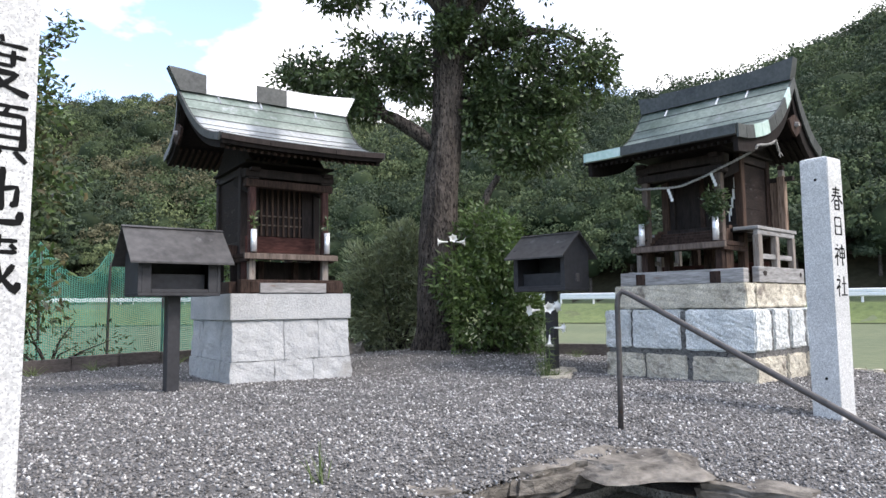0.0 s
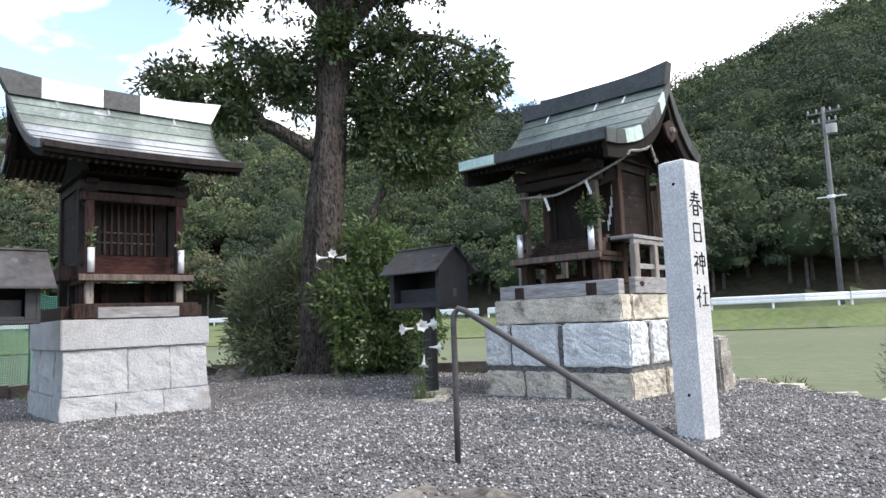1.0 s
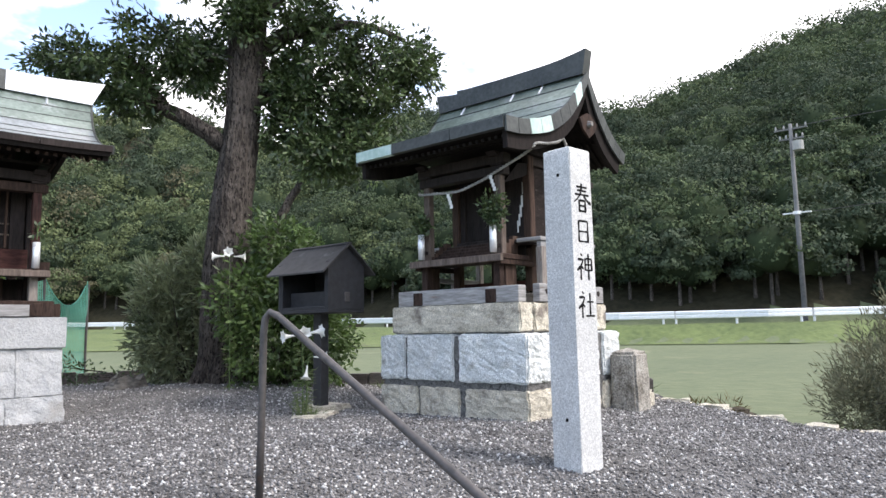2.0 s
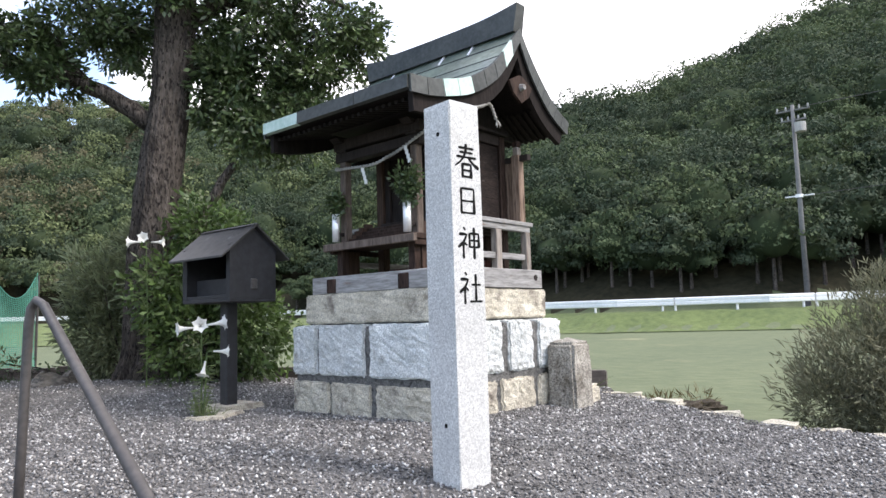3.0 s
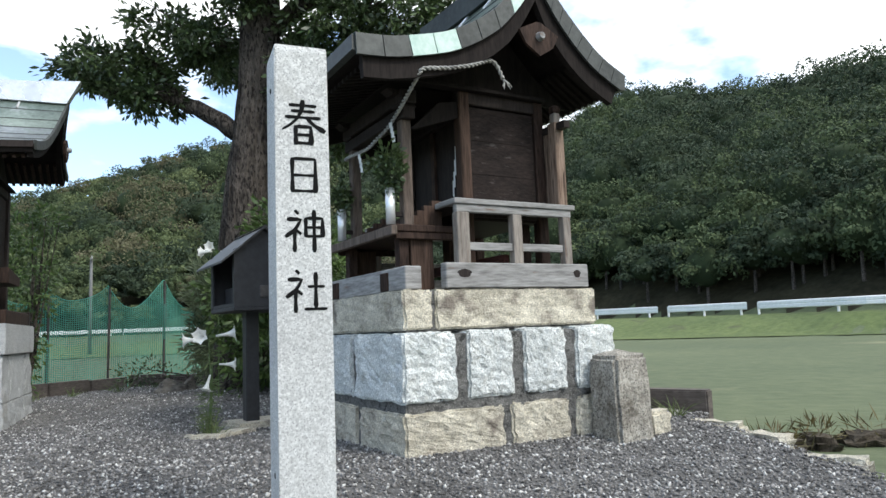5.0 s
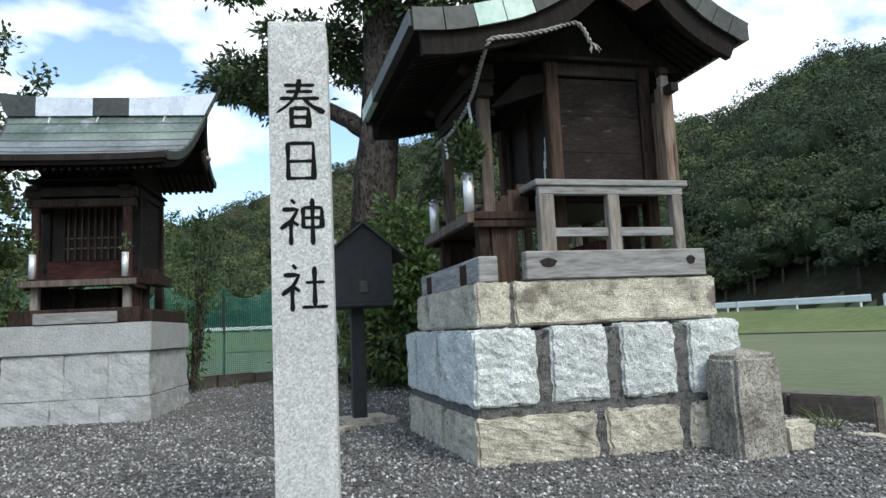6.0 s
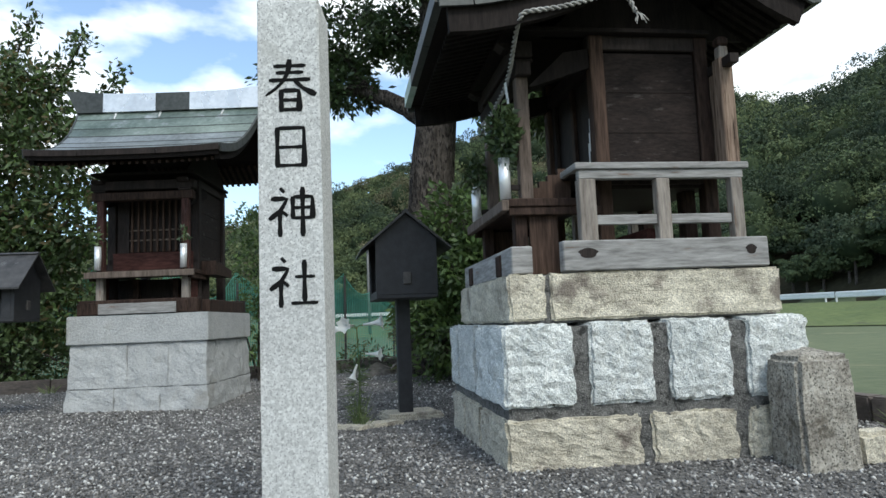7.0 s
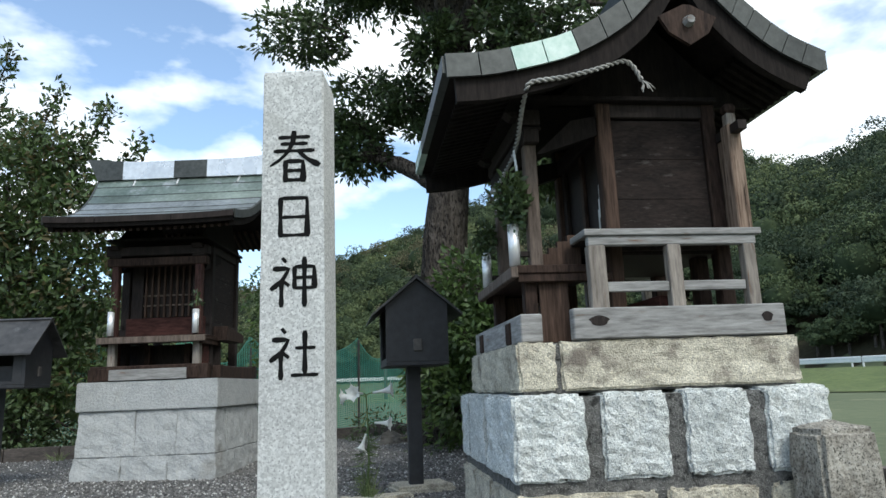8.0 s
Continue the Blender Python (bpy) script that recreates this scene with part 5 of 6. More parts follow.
roofed_box(pose(8.69, 4.68, 0, 0, 0, -88), "black painted roofed box on a square post", 0.70, 0.45, 0.90, 1.36, 1.545, 0.80, 0.66, 0.105, 0.025)
roofed_box(pose(5.025, 6.13, 0, 0, 0, -4), "black painted roofed box with open front on a square post", 0.72, 0.45, 0.87, 1.27, 1.50, 0.9, 0.66, 0.115, 0.08)
slab = part("footing_slab", rough_block(-0.22, 0.22, -0.17, 0.17, -0.05, 0.05, 0.01, 3, 5, 0.02), "granite_tan")
slab.matrix_world = pose(8.72, 4.68, 0, 0, 0, 12)
tagged(slab, "flat pale stone slab at the foot of the post", "stone slab")


# ---------------------------------------------------------------- short stone post, pipe stub
bm = rough_block(10.295, 10.6, 2.28, 2.545, -0.1, 0.485, 0.008, 8, 9.2, 0.022, (0.06, 0.06), ragged=0.008)
for v in bm.verts:
    if v.co.z > 0.44:
        v.co.z += 0.045 * max(0.0, 1 - max(abs(v.co.x - 10.4475) / 0.145, abs(v.co.y - 2.4125) / 0.125))
tagged(part("stone_post", bm, "old_stone"), "short weathered stone post leaning against the plinth", "stone post")
tagged(part("loose_block", rough_block(10.62, 10.83, 2.34, 2.46, -0.05, 0.12, 0.012, 6, 6.1, 0.025, ragged=0.01), "granite_tan"), "small pale stone block lying on the gravel", "stone")


# ---------------------------------------------------------------- rope, paper and sprigs at the shrine
def rope(points, radius, label):
    t = thing("straw_rope", label, "rope")
    pts = [Vector(p) for p in points]
    fine = []
    P = [2 * pts[0] - pts[1]] + pts + [2 * pts[-1] - pts[-2]]
    for k in range(1, len(P) - 2):
        for i in range(30):
            f = i / 30
            a, b, c, d = P[k - 1:k + 3]
            fine.append(0.5 * ((2 * b) + (c - a) * f + (2 * a - 5 * b + 4 * c - d) * f * f + (3 * b - a - 3 * c + d) * f ** 3))
    for s in range(2):
        line = []
        dist = 0
        for i, p in enumerate(fine):
            d = (fine[min(i + 1, len(fine) - 1)] - fine[max(i - 1, 0)]).normalized()
            side = d.cross(Vector((0.2, 0.1, 1))).normalized()
            up = d.cross(side)
            if i:
                dist += (p - fine[i - 1]).length
            a = dist * 88 + s * math.pi
            line.append(p + radius * 0.62 * (math.cos(a) * side + math.sin(a) * up))
        part("strand", tube(line, radius * 0.56, 6), "rope", t, smooth=True)
    bm = bmesh.new()
    tip = fine[0]
    for k in range(9):
        o = Vector((random.uniform(-0.5, 1.0), random.uniform(-0.6, 0.1), random.uniform(-1.4, -0.3))).normalized() * random.uniform(0.05, 0.09)
        tube([tip, tip + o * 0.5 + Vector((0.01, 0, 0.004)), tip + o], [0.004, 0.003, 0.0015], 4, bm)
    part("tassel", bm, "rope", t, "frayed straw end")


rope([(9.78, 2.58, 2.285), (9.745, 2.585, 2.36), (9.68, 2.57, 2.385), (9.526, 2.53, 2.32), (9.421, 2.525, 2.288), (9.34, 2.525, 2.268), (9.266, 2.525, 2.256), (9.17, 2.528, 2.238), (9.146, 2.548, 2.205), (9.145, 2.63, 2.165), (9.16, 2.77, 2.122), (9.178, 2.92, 2.08), (9.18, 3.07, 2.027), (9.166, 3.196, 1.988), (9.15, 3.355, 1.952), (9.15, 3.65, 1.97), (9.2, 3.84, 1.995), (9.3, 3.95, 2.04)], 0.0118, "twisted straw rope hung along the shrine's eave")


def paper_streamer(x, y, z, turn):
    bm = bmesh.new()
    px = 0
    for k in range(4):
        a, b = z - 0.035 * k, z - 0.035 * (k + 1)
        px = 0.012 * k
        box(px - 0.014, px + 0.014, -0.0015 - 0.002 * k, 0.0005 - 0.002 * k, b, a, 0, bm)
    ob = part("paper_streamer", bm, "paper")
    ob.matrix_world = pose(x, y, 0, 0, 0, turn)
    tagged(ob, "folded white paper streamer hanging from the rope", "paper streamer", "paper streamers on the rope")


paper_streamer(9.145, 3.46, 1.945, -80)
paper_streamer(9.172, 3.0, 2.045, -80)


def sprig(x, y, z, radii3, count, label):
    t = thing("evergreen_sprig", label, "sprig", group="sprigs in the flower tubes")
    bm = bmesh.new()
    for k in range(5):
        o = Vector((random.uniform(-1, 1) * radii3[0] * 0.7, random.uniform(-1, 1) * radii3[1] * 0.7, radii3[2] * random.uniform(0.2, 1.2)))
        tube([(x, y, z - radii3[2]), Vector((x, y, z)) + o * 0.4, Vector((x, y, z)) + o], [0.004, 0.003, 0.002], 4, bm)
    part("twig_mass", bm, "stem", t)
    p, d = clump_points((x, y, z), radii3, count, 0.2)
    v, q = leaves(p, 0.05, 0.012, 0.1, 1.0, d)
    mesh_arrays("leaves", v, q, "leaf", t)


sprig(9.14, 2.955, 1.73, (0.10, 0.12, 0.16), 520, "dark evergreen sprig standing in a steel tube")
sprig(9.14, 3.785, 1.68, (0.07, 0.08, 0.13), 240, "dark evergreen sprig standing in a steel tube")
for u in (-0.41, 0.41):
    p = LEFT @ Vector((u, 0.045, 1.66))
    sprig(p.x, p.y, p.z, (0.035, 0.035, 0.07), 26, "sparse wilted sprig standing in a steel tube")


# ---------------------------------------------------------------- trees and shrubs
def limb(bm, a, b, ra, rb, sag=0.0, seed=0):
    rnd = random.Random(seed)
    a, b = Vector(a), Vector(b)
    n = 9
    ln = (b - a).length
    pts, rad = [], []
    for i in range(n + 1):
        f = i / n
        p = a.lerp(b, f) + Vector((0, 0, sag * math.sin(math.pi * f)))
        if 0 < i < n:
            p += Vector((rnd.uniform(-1, 1), rnd.uniform(-1, 1), rnd.uniform(-1, 1))) * ln * 0.018
        pts.append(p)
        rad.append(ra + (rb - ra) * f)
    tube(pts, rad, 9, bm)
    return pts


def main_tree():
    t = thing("tree", "tall evergreen tree with furrowed bark and leafy spreading limbs", "tree")
    x, y = TREE
    bm = bmesh.new()
    sides, rows = 72, []
    key = ((-0.15, 0.52), (0.1, 0.42), (0.35, 0.325), (0.8, 0.295), (1.4, 0.275), (2.0, 0.26), (2.6, 0.245), (3.1, 0.23), (3.6, 0.215), (4.1, 0.23), (4.6, 0.24), (5.3, 0.2))
    for z in np.linspace(-0.15, 5.3, 60):
        r = float(np.interp(z, [k[0] for k in key], [k[1] for k in key]))
        lean = float(np.interp(z, [-0.15, 0.8, 1.6, 2.4, 3.2, 4.2, 5.3], [-0.06, -0.12, -0.12, -0.07, 0.04, 0.12, 0.15]))
        ring = []
        for k in range(sides):
            a = 2 * math.pi * k / sides
            flare = 1 + (0.28 * math.sin(5 * a + 0.6) + 0.1 * math.sin(9 * a)) * max(0, 0.5 - z) + 0.05 * math.sin(3 * a + z)
            rr_ = r * flare * (1 + 0.03 * math.sin(18 * a + 2.2 * math.sin(z * 2.3)) + 0.07 * noise.noise(Vector((9 * math.cos(a), 9 * math.sin(a), z * 2.2))))
            ring.append(bm.verts.new((x + lean + rr_ * math.cos(a), y + rr_ * math.sin(a), z)))
        rows.append(ring)
    for p, q2 in zip(rows, rows[1:]):
        for k in range(sides):
            bm.faces.new((p[k], p[(k + 1) % sides], q2[(k + 1) % sides], q2[k]))
    bm.faces.new(rows[-1])
    part("trunk", bm, "bark", t, "grey-brown furrowed trunk", smooth=True)
    ends = []
    spec = [((9.3, 7.2, 3.05), (8.55, 7.75, 3.62), 0.12, 0.085, 0.06), ((8.55, 7.75, 3.62), (7.75, 8.2, 3.75), 0.085, 0.04, 0.05), ((8.7, 7.65, 3.5), (8.2, 7.9, 4.3), 0.05, 0.02, 0.0),
            ((9.55, 7.1, 4.4), (10.4, 6.5, 4.9), 0.13, 0.07, 0.1), ((10.4, 6.5, 4.9), (11.2, 5.9, 4.75), 0.07, 0.03, 0.1), ((9.5, 7.1, 3.7), (10.3, 6.7, 3.9), 0.07, 0.03, 0.1),
            ((9.5, 7.1, 5.0), (9.9, 7.2, 7.5), 0.2, 0.1, 0.0), ((9.5, 7.1, 5.0), (8.6, 7.6, 6.6), 0.15, 0.07, 0.0), ((9.5, 7.1, 4.9), (10.6, 7.8, 6.3), 0.13, 0.06, 0.0),
            ((9.5, 7.05, 1.55), (9.98, 6.62, 2.7), 0.085, 0.045, 0.0), ((9.5, 7.0, 4.6), (9.0, 6.0, 5.4), 0.1, 0.04, 0.1), ((9.5, 7.2, 4.2), (9.8, 8.3, 4.8), 0.09, 0.04, 0.1), ((9.5, 7.0, 4.8), (10.2, 5.8, 5.9), 0.1, 0.04, 0.1)]
    for i, (a, b, ra, rb, sag) in enumerate(spec):
        bm = bmesh.new()
        limb(bm, a, b, ra, rb, sag, i)
        part("limb", bm, "bark", t, smooth=True)
    clumps = [((8.0, 8.1, 4.0), (0.75, 0.6, 0.38)), ((7.7, 8.25, 4.1), (0.42, 0.42, 0.3)), ((8.5, 7.7, 4.35), (0.6, 0.6, 0.4)), ((8.3, 7.9, 3.65), (0.5, 0.5, 0.25)), ((8.95, 7.5, 4.25), (0.35, 0.4, 0.5)),
              ((10.3, 6.6, 4.55), (0.75, 0.7, 0.5)), ((10.9, 6.1, 4.45), (0.6, 0.6, 0.42)), ((11.3, 5.8, 4.35), (0.38, 0.38, 0.45)), ((10.4, 6.7, 3.9), (0.75, 0.7, 0.5)), ((10.1, 6.9, 3.4), (0.6, 0.6, 0.4)), ((10.7, 6.5, 3.5), (0.6, 0.55, 0.42)), ((10.95, 6.2, 3.85), (0.5, 0.5, 0.4)), ((10.2, 6.7, 4.95), (0.5, 0.5, 0.3)), ((9.95, 7.1, 4.2), (0.45, 0.5, 0.5)), ((10.5, 6.7, 3.05), (0.45, 0.45, 0.3)),
              ((9.8, 8.4, 4.6), (0.9, 0.7, 0.6)), ((9.6, 7.4, 6.15), (1.2, 1.2, 0.7)), ((8.6, 7.5, 6.2), (1.1, 1.1, 0.8)), ((10.4, 7.3, 6.4), (1.3, 1.2, 0.9)), ((9.6, 6.6, 6.9), (1.4, 1.3, 0.9)), ((9.6, 7.2, 7.9), (1.5, 1.5, 0.9)), ((9.0, 6.1, 5.9), (0.8, 0.7, 0.45)), ((10.2, 5.9, 5.9), (0.9, 0.8, 0.5)), ((7.65, 7.35, 5.05), (0.6, 0.55, 0.32)), ((9.2, 6.85, 4.75), (0.35, 0.35, 0.3)), ((10.25, 6.45, 3.0), (0.5, 0.45, 0.35)), ((10.6, 6.2, 3.2), (0.45, 0.45, 0.4)), ((9.9, 6.75, 3.75), (0.45, 0.4, 0.45)), ((8.2, 7.3, 5.95), (0.7, 0.7, 0.45))]
    allp, alld = [], []
    for c, r in clumps:
        vol = r[0] * r[1] * r[2]
        # leaves stand in tufts at the twigs' ends
        tips, way = clump_points(c, [k * 0.93 for k in r], int(36 + 230 * vol), 0.3)
        per = 27
        off = rng.normal(size=(len(tips) * per, 3)) * np.array([0.06, 0.06, 0.045])
        allp.append(np.repeat(tips, per, 0) + off)
        alld.append(np.repeat(way, per, 0) * 0.5 + off * 9)
    p, d = np.vstack(allp), np.vstack(alld)
    v, q2 = leaves(p, 0.10, 0.021, 0.3, 0.6, d)
    mesh_arrays("crown", v, q2, "leaf", t, "dark glossy leafy crown")
    bm = bmesh.new()
    for i, (c, r) in enumerate(clumps):
        for k in range(7):
            e = Vector(c) + Vector((random.uniform(-1, 1) * r[0], random.uniform(-1, 1) * r[1], random.uniform(-0.8, 1) * r[2])) * 0.8
            s = Vector(c) + (Vector((9.5, 7.1, min(c[2], 5.0))) - Vector(c)) * 0.3
            tube([s, s.lerp(e, 0.5) + Vector((0, 0, 0.03)), e], [0.014, 0.009, 0.004], 4, bm)
    tagged(part("twig_mass", bm, "bark", t), kind="stuff")


main_tree()


def shrub(label, clumps, mat, length, width, per, droop=0.1, spread=0.8, stems=True, out_scale=1.0, category="shrub"):
    t = thing("shrub", label, category)
    ps, ds = [], []
    for c, r in clumps:
        p, d = clump_points(c, r, int(per * (r[0] * r[1] * r[2]) ** 0.667), 0.35)
        ps.append(p)
        ds.append(d)
    p, d = np.vstack(ps), np.vstack(ds)
    keep = p[:, 2] > 0.02 if min(c[2] for c, r in clumps) > 0 else np.ones(len(p), bool)
    v, q2 = leaves(p[keep], length, width, droop, spread, d[keep] * out_scale)
    mesh_arrays("foliage", v, q2, mat, t)
    if stems:
        bm = bmesh.new()
        base = Vector((sum(c[0] for c, r in clumps) / len(clumps), sum(c[1] for c, r in clumps) / len(clumps), -0.02))
        for c, r in clumps:
            for k in range(3):
                e = Vector(c) + Vector((random.uniform(-1, 1) * r[0], random.uniform(-1, 1) * r[1], random.uniform(0, 0.7) * r[2]))
                tube([base, base.lerp(e, 0.5) + Vector((random.uniform(-0.05, 0.05), random.uniform(-0.05, 0.05), 0.05)), e], [0.018, 0.012, 0.004], 5, bm)
        part("branchwork", bm, "bark", t)
    return t


shrub("dense needle-leaved shrub behind the tree trunk", [((9.6, 8.85, 0.7), (0.55, 0.5, 0.75)), ((9.5, 9.0, 1.3), (0.55, 0.5, 0.5)), ((9.85, 8.5, 1.3), (0.45, 0.45, 0.65)), ((9.4, 9.1, 0.75), (0.45, 0.45, 0.65)), ((9.8, 8.6, 1.75), (0.4, 0.4, 0.4)), ((9.95, 8.1, 0.7), (0.45, 0.45, 0.7))], "leaf_needle", 0.15, 0.014, 9500, -0.3, 0.7)
shrub("broad-leaved green shrub growing round the tree trunk", [((9.35, 6.45, 0.6), (0.55, 0.5, 0.6)), ((9.6, 6.3, 1.2), (0.5, 0.5, 0.5)), ((9.45, 6.45, 1.75), (0.42, 0.42, 0.42)), ((9.85, 6.35, 0.65), (0.5, 0.5, 0.65)), ((9.1, 6.55, 1.1), (0.4, 0.4, 0.5)), ((10.2, 6.4, 0.6), (0.4, 0.4, 0.6)), ((9.9, 6.5, 1.5), (0.4, 0.4, 0.45))], "leaf_light", 0.095, 0.02, 6500, 0.2, 0.8)


def back_tree():
    t = thing("tree", "bushy dark green tree growing behind the terrace wall", "tree")
    bm = bmesh.new()
    limb(bm, (3.4, 10.2, -0.5), (3.3, 10.2, 2.6), 0.13, 0.09, 0, 40)
    part("trunk", bm, "bark", t, smooth=True)
    ps, ds = [], []
    cl = [((3.6, 10.0, 1.6), (1.1, 0.9, 0.8)), ((4.3, 9.9, 2.4), (0.9, 0.8, 0.7)), ((3.0, 10.0, 2.6), (1.3, 1.0, 0.9)), ((4.0, 9.9, 3.4), (1.0, 0.9, 0.7)), ((3.0, 10.1, 4.0), (1.3, 1.0, 0.8)), ((3.7, 10, 4.4), (0.7, 0.7, 0.5)), ((2.0, 10.2, 3.0), (1.3, 1.1, 1.5)), ((2.3, 10.2, 4.9), (0.9, 0.8, 0.7)), ((4.2, 10.0, 1.0), (0.8, 0.7, 0.6)), ((1.0, 10.2, 2.2), (1.2, 1.0, 1.6)), ((1.2, 10.2, 4.4), (1.0, 0.9, 1.0))]
    for i, (c, r) in enumerate(cl):
        bm = bmesh.new()
        limb(bm, (3.32, 10.2, 0.9 + 0.15 * i), c, 0.06, 0.02, 0.1, 41 + i)
        part("limb", bm, "bark", t, smooth=True)
        p, d = clump_points(c, r, int(3500 * (r[0] * r[1] * r[2]) ** 0.667), 0.3)
        ps.append(p)
        ds.append(d)
    # upright leading shoots
    for a, b in (((4.1, 10, 4.5), (4.5, 9.95, 5.25)), ((3.4, 10, 4.6), (3.75, 9.9, 5.5)), ((2.6, 10.1, 5.0), (2.95, 10, 6.2)), ((4.4, 10, 3.7), (5.0, 9.95, 4.7)), ((2.0, 10.1, 5.2), (2.1, 10, 6.5))):
        bm = bmesh.new()
        limb(bm, a, b, 0.02, 0.006, 0, 60)
        part("shoot", bm, "bark", t)
        f = rng.uniform(0, 1, 230)[:, None]
        ps.append(np.array(a) * (1 - f) + np.array(b) * f + rng.normal(size=(230, 3)) * 0.085)
        ds.append(np.tile((np.array(b) - np.array(a)), (230, 1)) * 0.6)
    p, d = np.vstack(ps), np.vstack(ds)
    tone = rng.uniform(0, 1, len(p))
    for lo, hi, mat, label in ((0.0, 0.55, "leaf_bush", ""), (0.55, 0.85, "leaf_light", "fresh green leaves"), (0.85, 1.01, "leaf_brown", "browning leaves")):
        k = (tone >= lo) & (tone < hi)
        v, q2 = leaves(p[k], 0.125, 0.027, 0.2, 0.9, d[k] * 0.6)
        mesh_arrays("crown", v, q2, mat, t, label)


back_tree()


# ---------------------------------------------------------------- lilies
def trumpet(bm, base, way, length):
    """One lily flower: a slim tube that opens into six turned-back petals."""
    way = Vector(way).normalized()
    side = way.orthogonal().normalized()
    up = way.cross(side)
    n = 18
    rows = []
    for f, r in ((0.0, 0.05), (0.3, 0.065), (0.55, 0.1), (0.75, 0.17), (0.9, 0.30), (0.97, 0.44)):
        ring = []
        for k in range(n):
            a = 6.283 * k / n
            petal = 0.5 + 0.5 * math.cos(6 * a)
            rr_ = r * (1 - (0.35 * (1 - petal) if f > 0.8 else 0))
            ff = f - (0.10 * (1 - petal) if f > 0.85 else 0) - (0.07 * petal if f > 0.95 else 0)
            ring.append(bm.verts.new(Vector(base) + length * (ff * way + rr_ * (math.cos(a) * side + math.sin(a) * up))))
        rows.append(ring)
    for p, q2 in zip(rows, rows[1:]):
        for k in range(n):
            bm.faces.new((p[k], p[(k + 1) % n], q2[(k + 1) % n], q2[k]))
    bm.faces.new(rows[0][::-1])


def lily(x, y, top, lean, flowers, label, leafy=90):
    t = thing("lily", label, "lily", group="white lilies")
    a, b2 = Vector((x, y, -0.05)), Vector((x + lean[0], y + lean[1], top))
    part("stem", tube([a, a.lerp(b2, 0.5) + Vector((0.015, 0.01, 0)), b2], [0.007, 0.006, 0.004], 6), "stem", t)
    for dz, way, ln in flowers:
        bm = bmesh.new()
        w = Vector(way).normalized()
        s = b2 + Vector((0, 0, dz))
        e = s + w * 0.05 + Vector((0, 0, 0.012))
        f = trumpet(bm, e, w, ln)
        fl = part("flower", bm, "petal", t, "white trumpet flower", smooth=True)
        part("flower_stalk", tube([s, s + w * 0.025 + Vector((0, 0, 0.014)), e], 0.004, 5), "stem", fl)
    f = rng.uniform(0.1, 0.85, leafy)[:, None]
    p = np.array(a) * (1 - f) + np.array(b2) * f
    d = rng.normal(size=(leafy, 3)) * np.array([1, 1, 0.3])
    v, q2 = leaves(p, 0.11, 0.005, 0.1, 0.1, d)
    mesh_arrays("leaf_whorl", v, q2, "grass", t)


E1 = Vector((0.72, -0.69, 0))     # towards the east-south-east, across the walk's first view
lily(8.80, 6.38, 1.585, (-0.015, 0.02), [(0.0, tuple(-E1), 0.15), (0.012, (-0.55, -0.75, 0.1), 0.14), (-0.005, tuple(E1), 0.14)], "tall white lily with three open trumpet flowers")
lily(8.33, 4.5, 0.70, (0.0, 0.0), [(-0.01, (-0.95, 0.25, -0.05), 0.15), (0.0, (-0.5, -0.8, 0.05), 0.15), (0.0, (0.93, -0.2, 0.12), 0.16)], "white lily with open trumpet flowers beside the box post", 70)
lily(8.31, 4.44, 0.50, (0.03, -0.01), [(0.0, (0.9, -0.35, -0.05), 0.13), (-0.03, (-0.35, -0.2, -1.0), 0.13)], "short white lily with an open flower and a hanging bud", 60)


# ---------------------------------------------------------------- grass and weeds
def tuft(x, y, count, height, spread, mat="grass", label="thin tuft of grass growing in the gravel"):
    z0 = float(mound(np.array(x), np.array(y)))
    n = count
    base = np.stack([x + rng.normal(size=n) * spread * 0.35, y + rng.normal(size=n) * spread * 0.35, np.full(n, z0 - 0.01)], -1)
    d = np.stack([rng.normal(size=n) * spread, rng.normal(size=n) * spread, height * rng.uniform(0.45, 1.1, n)], -1)
    s = np.cross(d, rng.normal(size=(n, 3)))
    s /= np.linalg.norm(s, axis=1)[:, None]
    w = 0.004
    v = np.stack([base - s * w, base + s * w, base + d * 0.6 + s * w * 0.7, base + d * np.array([1.25, 1.25, 1.0]), base + d * 0.6 - s * w * 0.7], 1)
    tri = (np.arange(n) * 5)[:, None, None] + np.array([[0, 1, 2], [0, 2, 4], [4, 2, 3]])[None]
    ob = mesh_arrays("grass_tuft", v.reshape(-1, 3), tri.reshape(-1, 3), mat)
    tagged(ob, label, "grass", "grass tufts", "stuff")


tuft(4.3, 2.45, 16, 0.2, 0.05)
tuft(8.33, 4.5, 45, 0.25, 0.07)
tuft(8.36, 4.38, 22, 0.16, 0.07)
for x, y in ((7.15, 9.4), (7.6, 9.8), (4.5, 8.9), (5.2, 9.1), (6.3, 9.3), (9.5, 9.6), (8.2, 9.9), (10.6, 5.8), (11.2, 3.9), (11.25, 2.7)):
    tuft(x, y, 30, 0.16, 0.09)
for x, y, s in ((8.28, 4.28, 0.11), (8.5, 4.38, 0.13), (8.18, 4.36, 0.06)):
    ob = part("loose_stone", rough_block(-s, s, -s * 0.6, s * 0.6, -0.03, 0.025, 0.012, 3, x * 9, 0.012), "granite_tan")
    ob.matrix_world = pose(x, y, 0, 0, 0, x * 300)
    tagged(ob, "flat whitish stone lying on the gravel", "stone", "flat stones by the lilies")


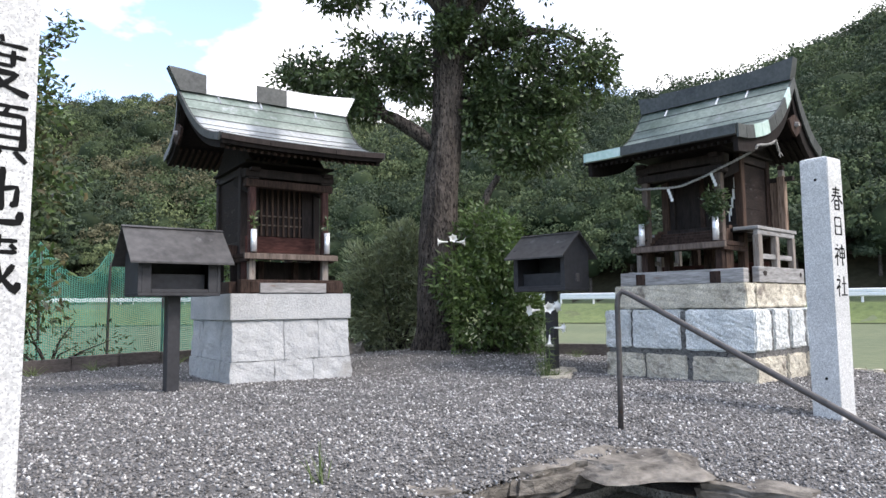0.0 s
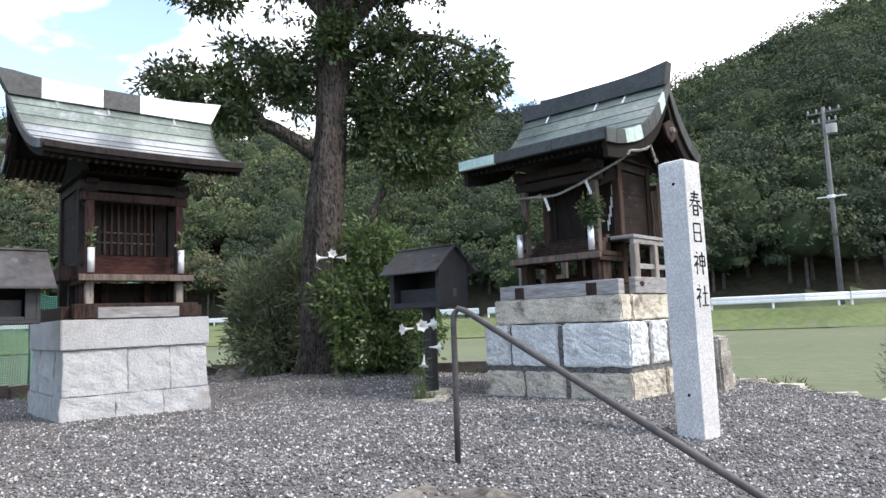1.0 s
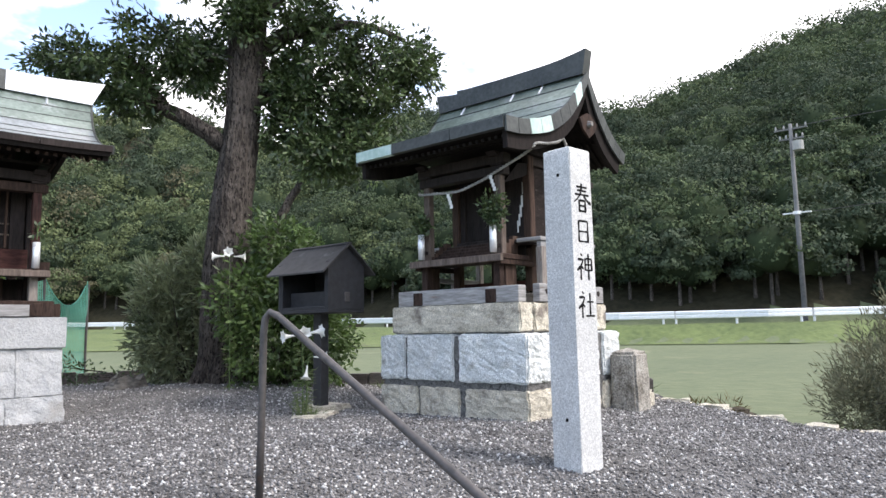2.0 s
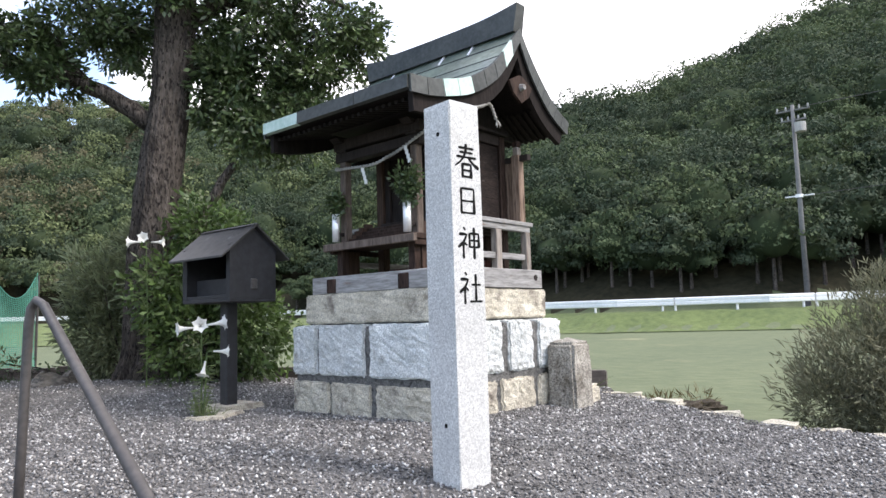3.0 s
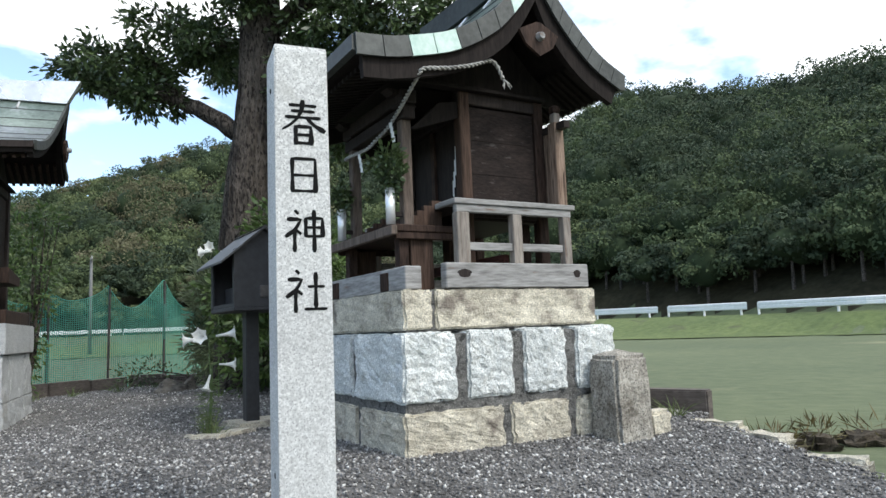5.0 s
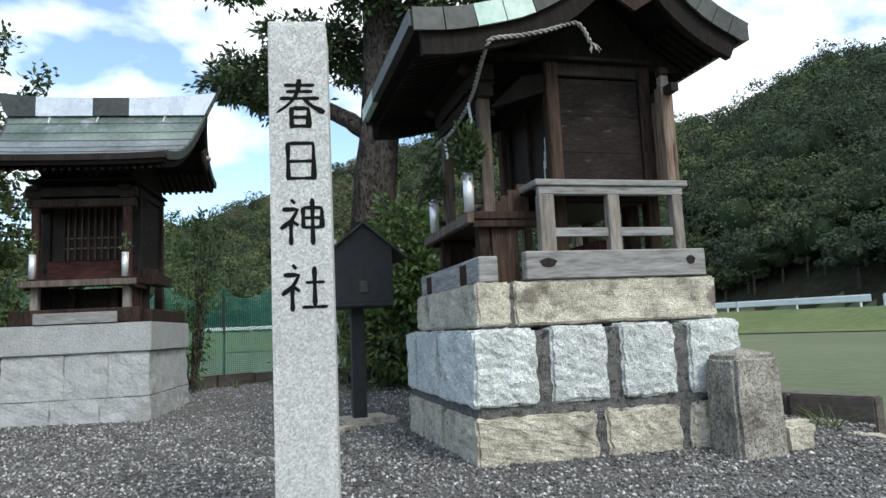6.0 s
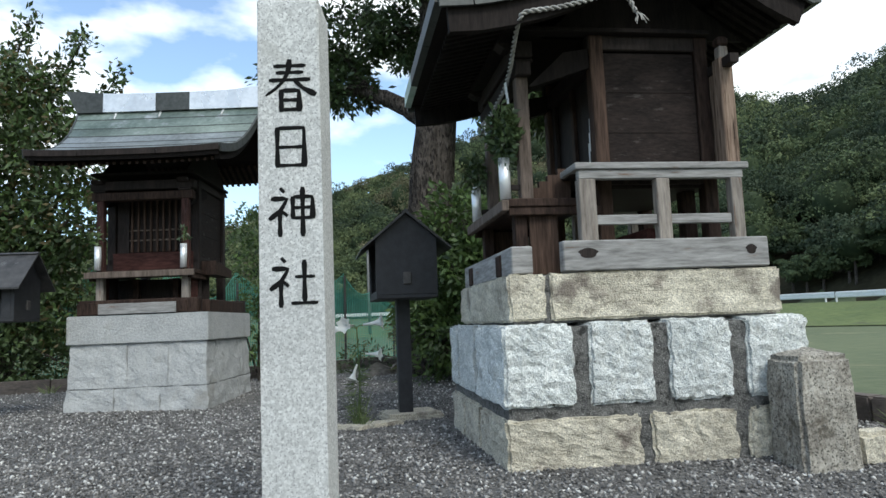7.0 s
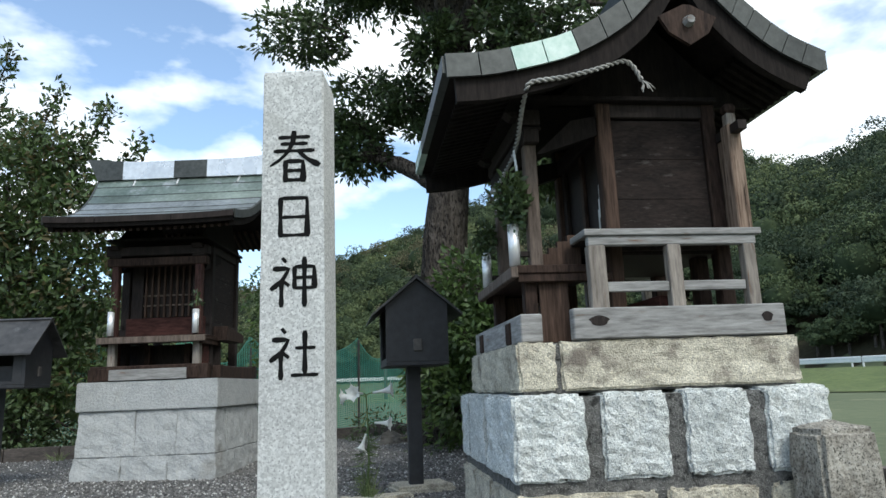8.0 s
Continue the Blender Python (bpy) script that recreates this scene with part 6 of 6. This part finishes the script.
# weeds and rubble beyond the open edge, meadow grass
for i, (x, y, s) in enumerate(((12.6, 2.9, 0.3), (13.1, 2.8, 0.22), (12.2, 3.1, 0.2), (13.6, 2.6, 0.3))):
    ob = part("soil_mound", rough_block(-s, s, -s * 0.6, s * 0.6, -0.1, 0.1, 0.08, 4, i * 5 + 2, 0.05), "soil")
    ob.matrix_world = pose(x, y, FIELD, 0, 0, i * 50)
    tagged(ob, "low heap of brown soil and dead weeds in the meadow", "soil heap", "soil heaps")
    p, d = clump_points((x, y, FIELD + 0.1), (s, s * 0.6, 0.12), 120, 0.4)
    v, q2 = leaves(p, 0.14, 0.008, -0.3, 0.8, d)
    tagged(mesh_arrays("dead_weeds", v, q2, "leaf_brown"), "dry brown weeds on the soil heap", "weeds", kind="stuff")

shrub("feathery greyish weed bush beyond the terrace edge", [((11.75, 0.45, 0.2), (0.5, 0.55, 0.6)), ((11.95, 0.0, 0.35), (0.55, 0.55, 0.6)), ((11.5, 0.75, 0.0), (0.3, 0.35, 0.4)), ((12.0, 0.4, 0.7), (0.22, 0.22, 0.4)), ((12.2, -0.4, 0.35), (0.65, 0.6, 0.7)), ((11.6, 0.2, -0.1), (0.45, 0.5, 0.4))], "feathery", 0.075, 0.006, 26000, -0.6, 0.6)
shrub("slender leafy shrub behind the shrine", [((6.95, 9.3, 0.7), (0.3, 0.3, 0.6)), ((7.1, 9.3, 1.5), (0.35, 0.3, 0.5)), ((6.95, 9.25, 2.1), (0.3, 0.3, 0.35)), ((7.25, 9.3, 2.3), (0.25, 0.25, 0.25))], "leaf_light", 0.09, 0.018, 3800, 0.2, 0.8)
shrub("bare twiggy shrub behind the low wall", [((4.2, 9.6, 0.4), (0.5, 0.25, 0.6)), ((4.8, 9.7, 0.3), (0.4, 0.25, 0.5)), ((5.5, 9.75, 0.2), (0.4, 0.25, 0.4))], "leaf_bush", 0.08, 0.012, 1500, 0.0, 0.8)
shrub("dark undergrowth below the bushy tree", [((2.9, 9.75, 0.35), (0.6, 0.4, 0.6)), ((3.6, 9.8, 0.5), (0.6, 0.4, 0.7)), ((4.1, 10.0, 0.3), (0.5, 0.35, 0.5)), ((3.3, 10.3, 0.9), (0.7, 0.5, 0.6))], "leaf_bush", 0.1, 0.02, 4200, 0.1, 0.8)
shrub("low weeds along the wall behind the tree", [((9.6, 9.8, 0.1), (0.5, 0.4, 0.4)), ((10.4, 8.6, 0.1), (0.4, 0.5, 0.45)), ((8.6, 10.2, 0.15), (0.5, 0.3, 0.3))], "leaf_bush", 0.09, 0.015, 2600, 0.0, 0.8)


# ---------------------------------------------------------------- green net behind the wall
def net_fence():
    t = thing("net_fence", "sagging green netting strung on thin posts", "net fence")
    line = [Vector((2.6, 11.5)), Vector((4.0, 11.8)), Vector((5.2, 12.1)), Vector((6.3, 12.35)), Vector((7.3, 12.6)), Vector((8.25, 12.85)), Vector((9.2, 13.0)), Vector((10.0, 13.1))]
    for p in line:
        z = 1.72 + 0.1 * math.sin(p.x * 5)
        part("post", tube([(p.x, p.y, FIELD - 0.2), (p.x + 0.02, p.y, z)], 0.022, 7), "rail", t)
    us = np.linspace(0, len(line) - 1, 200)
    zs = np.linspace(0, 1, 50)
    seg = np.minimum(us.astype(int), len(line) - 2)
    f = us - seg
    L = np.array([tuple(p) for p in line])
    xy = L[seg] * (1 - f)[:, None] + L[seg + 1] * f[:, None]
    top = 1.78 + 0.1 * np.sin(xy[:, 0] * 5) - 0.42 * np.sin(np.pi * f) ** 0.8
    P = np.empty((len(us), len(zs), 3))
    P[..., 0] = xy[:, None, 0]
    P[..., 1] = xy[:, None, 1] + 0.06 * np.sin(us * 9)[:, None] * (1 - zs)[None] + 0.03 * np.sin(9 * zs + us[:, None] * 5)
    P[..., 2] = (FIELD + 0.05) + (top[:, None] - FIELD - 0.05) * zs[None]
    w = 0.0058
    off = np.array([1, 0.22, 0]) * w
    A, B = P[:, :-1].reshape(-1, 3), P[:, 1:].reshape(-1, 3)
    v1 = np.stack([A - off, A + off, B + off, B - off], 1)
    up = np.array([0, 0, w])
    A, B = P[:-1].reshape(-1, 3), P[1:].reshape(-1, 3)
    v2 = np.stack([A - up, A + up, B + up, B - up], 1)
    v = np.vstack([v1, v2]).reshape(-1, 3)
    mesh_arrays("netting", v, np.arange(len(v)).reshape(-1, 4), "net", t, "fine green mesh")
    bm = tube([tuple(p) for p in P[::3, -1]], 0.009, 5)
    part("top_cord", bm, "net", t)


net_fence()


# ---------------------------------------------------------------- power poles
def power_pole(x, y, z0, z1, r, arms, label):
    t = thing("power_pole", label, "power pole", group="power poles")
    part("mast", tube([(x, y, z0 - 0.5), (x, y, (z0 + z1) / 2), (x, y, z1)], [r, r * 0.85, r * 0.65], 12), "pole_grey", t, smooth=True)
    for dz, ln in arms:
        arm = part("cross_arm", box(x - 0.07, x + 0.07, y - ln / 2, y + ln / 2, z1 - dz - 0.05, z1 - dz + 0.05, 0.01), "pole_grey", t)
        for k in (-0.45, -0.2, 0.2, 0.45):
            part("insulator", tube([(x, y + k * ln, z1 - dz + 0.06), (x, y + k * ln, z1 - dz + 0.16), (x, y + k * ln, z1 - dz + 0.3)], [0.04, 0.065, 0.04], 8), "concrete", arm)
    return t


pole = power_pole(52.7, 10.46, 0.6, 13.6, 0.17, ((0.35, 2.0), (1.0, 1.5)), "tall concrete power pole with cross arms and a transformer")
part("transformer", tube([(52.3, 10.0, 11.7), (52.3, 10.0, 12.3)], 0.33, 14), "concrete", pole, "pale grey transformer")
part("band", tube([(52.7, 10.46, 7.6), (52.7, 10.46, 7.8)], 0.24, 12), "white_paint", pole)
part("step_bolt", box(52.6, 52.8, 9.6, 11.3, 7.66, 7.74, 0.01), "white_paint", pole)
power_pole(10.6, 64.0, 0.3, 7.9, 0.16, ((0.25, 1.6),), "slender grey power pole beyond the meadow")
for dy, dz in ((-0.9, 13.4), (0.9, 13.4), (0.0, 7.7)):
    pts = [(52.7 + 8 * f, 10.46 + dy - 48 * f, dz + 4 * f + 2.4 * (f * f - f)) for f in [i / 12 for i in range(13)]]
    tagged(part("power_line", tube(pts, 0.022, 4), "rail"), "thin dark overhead power line", "power line", "power lines")
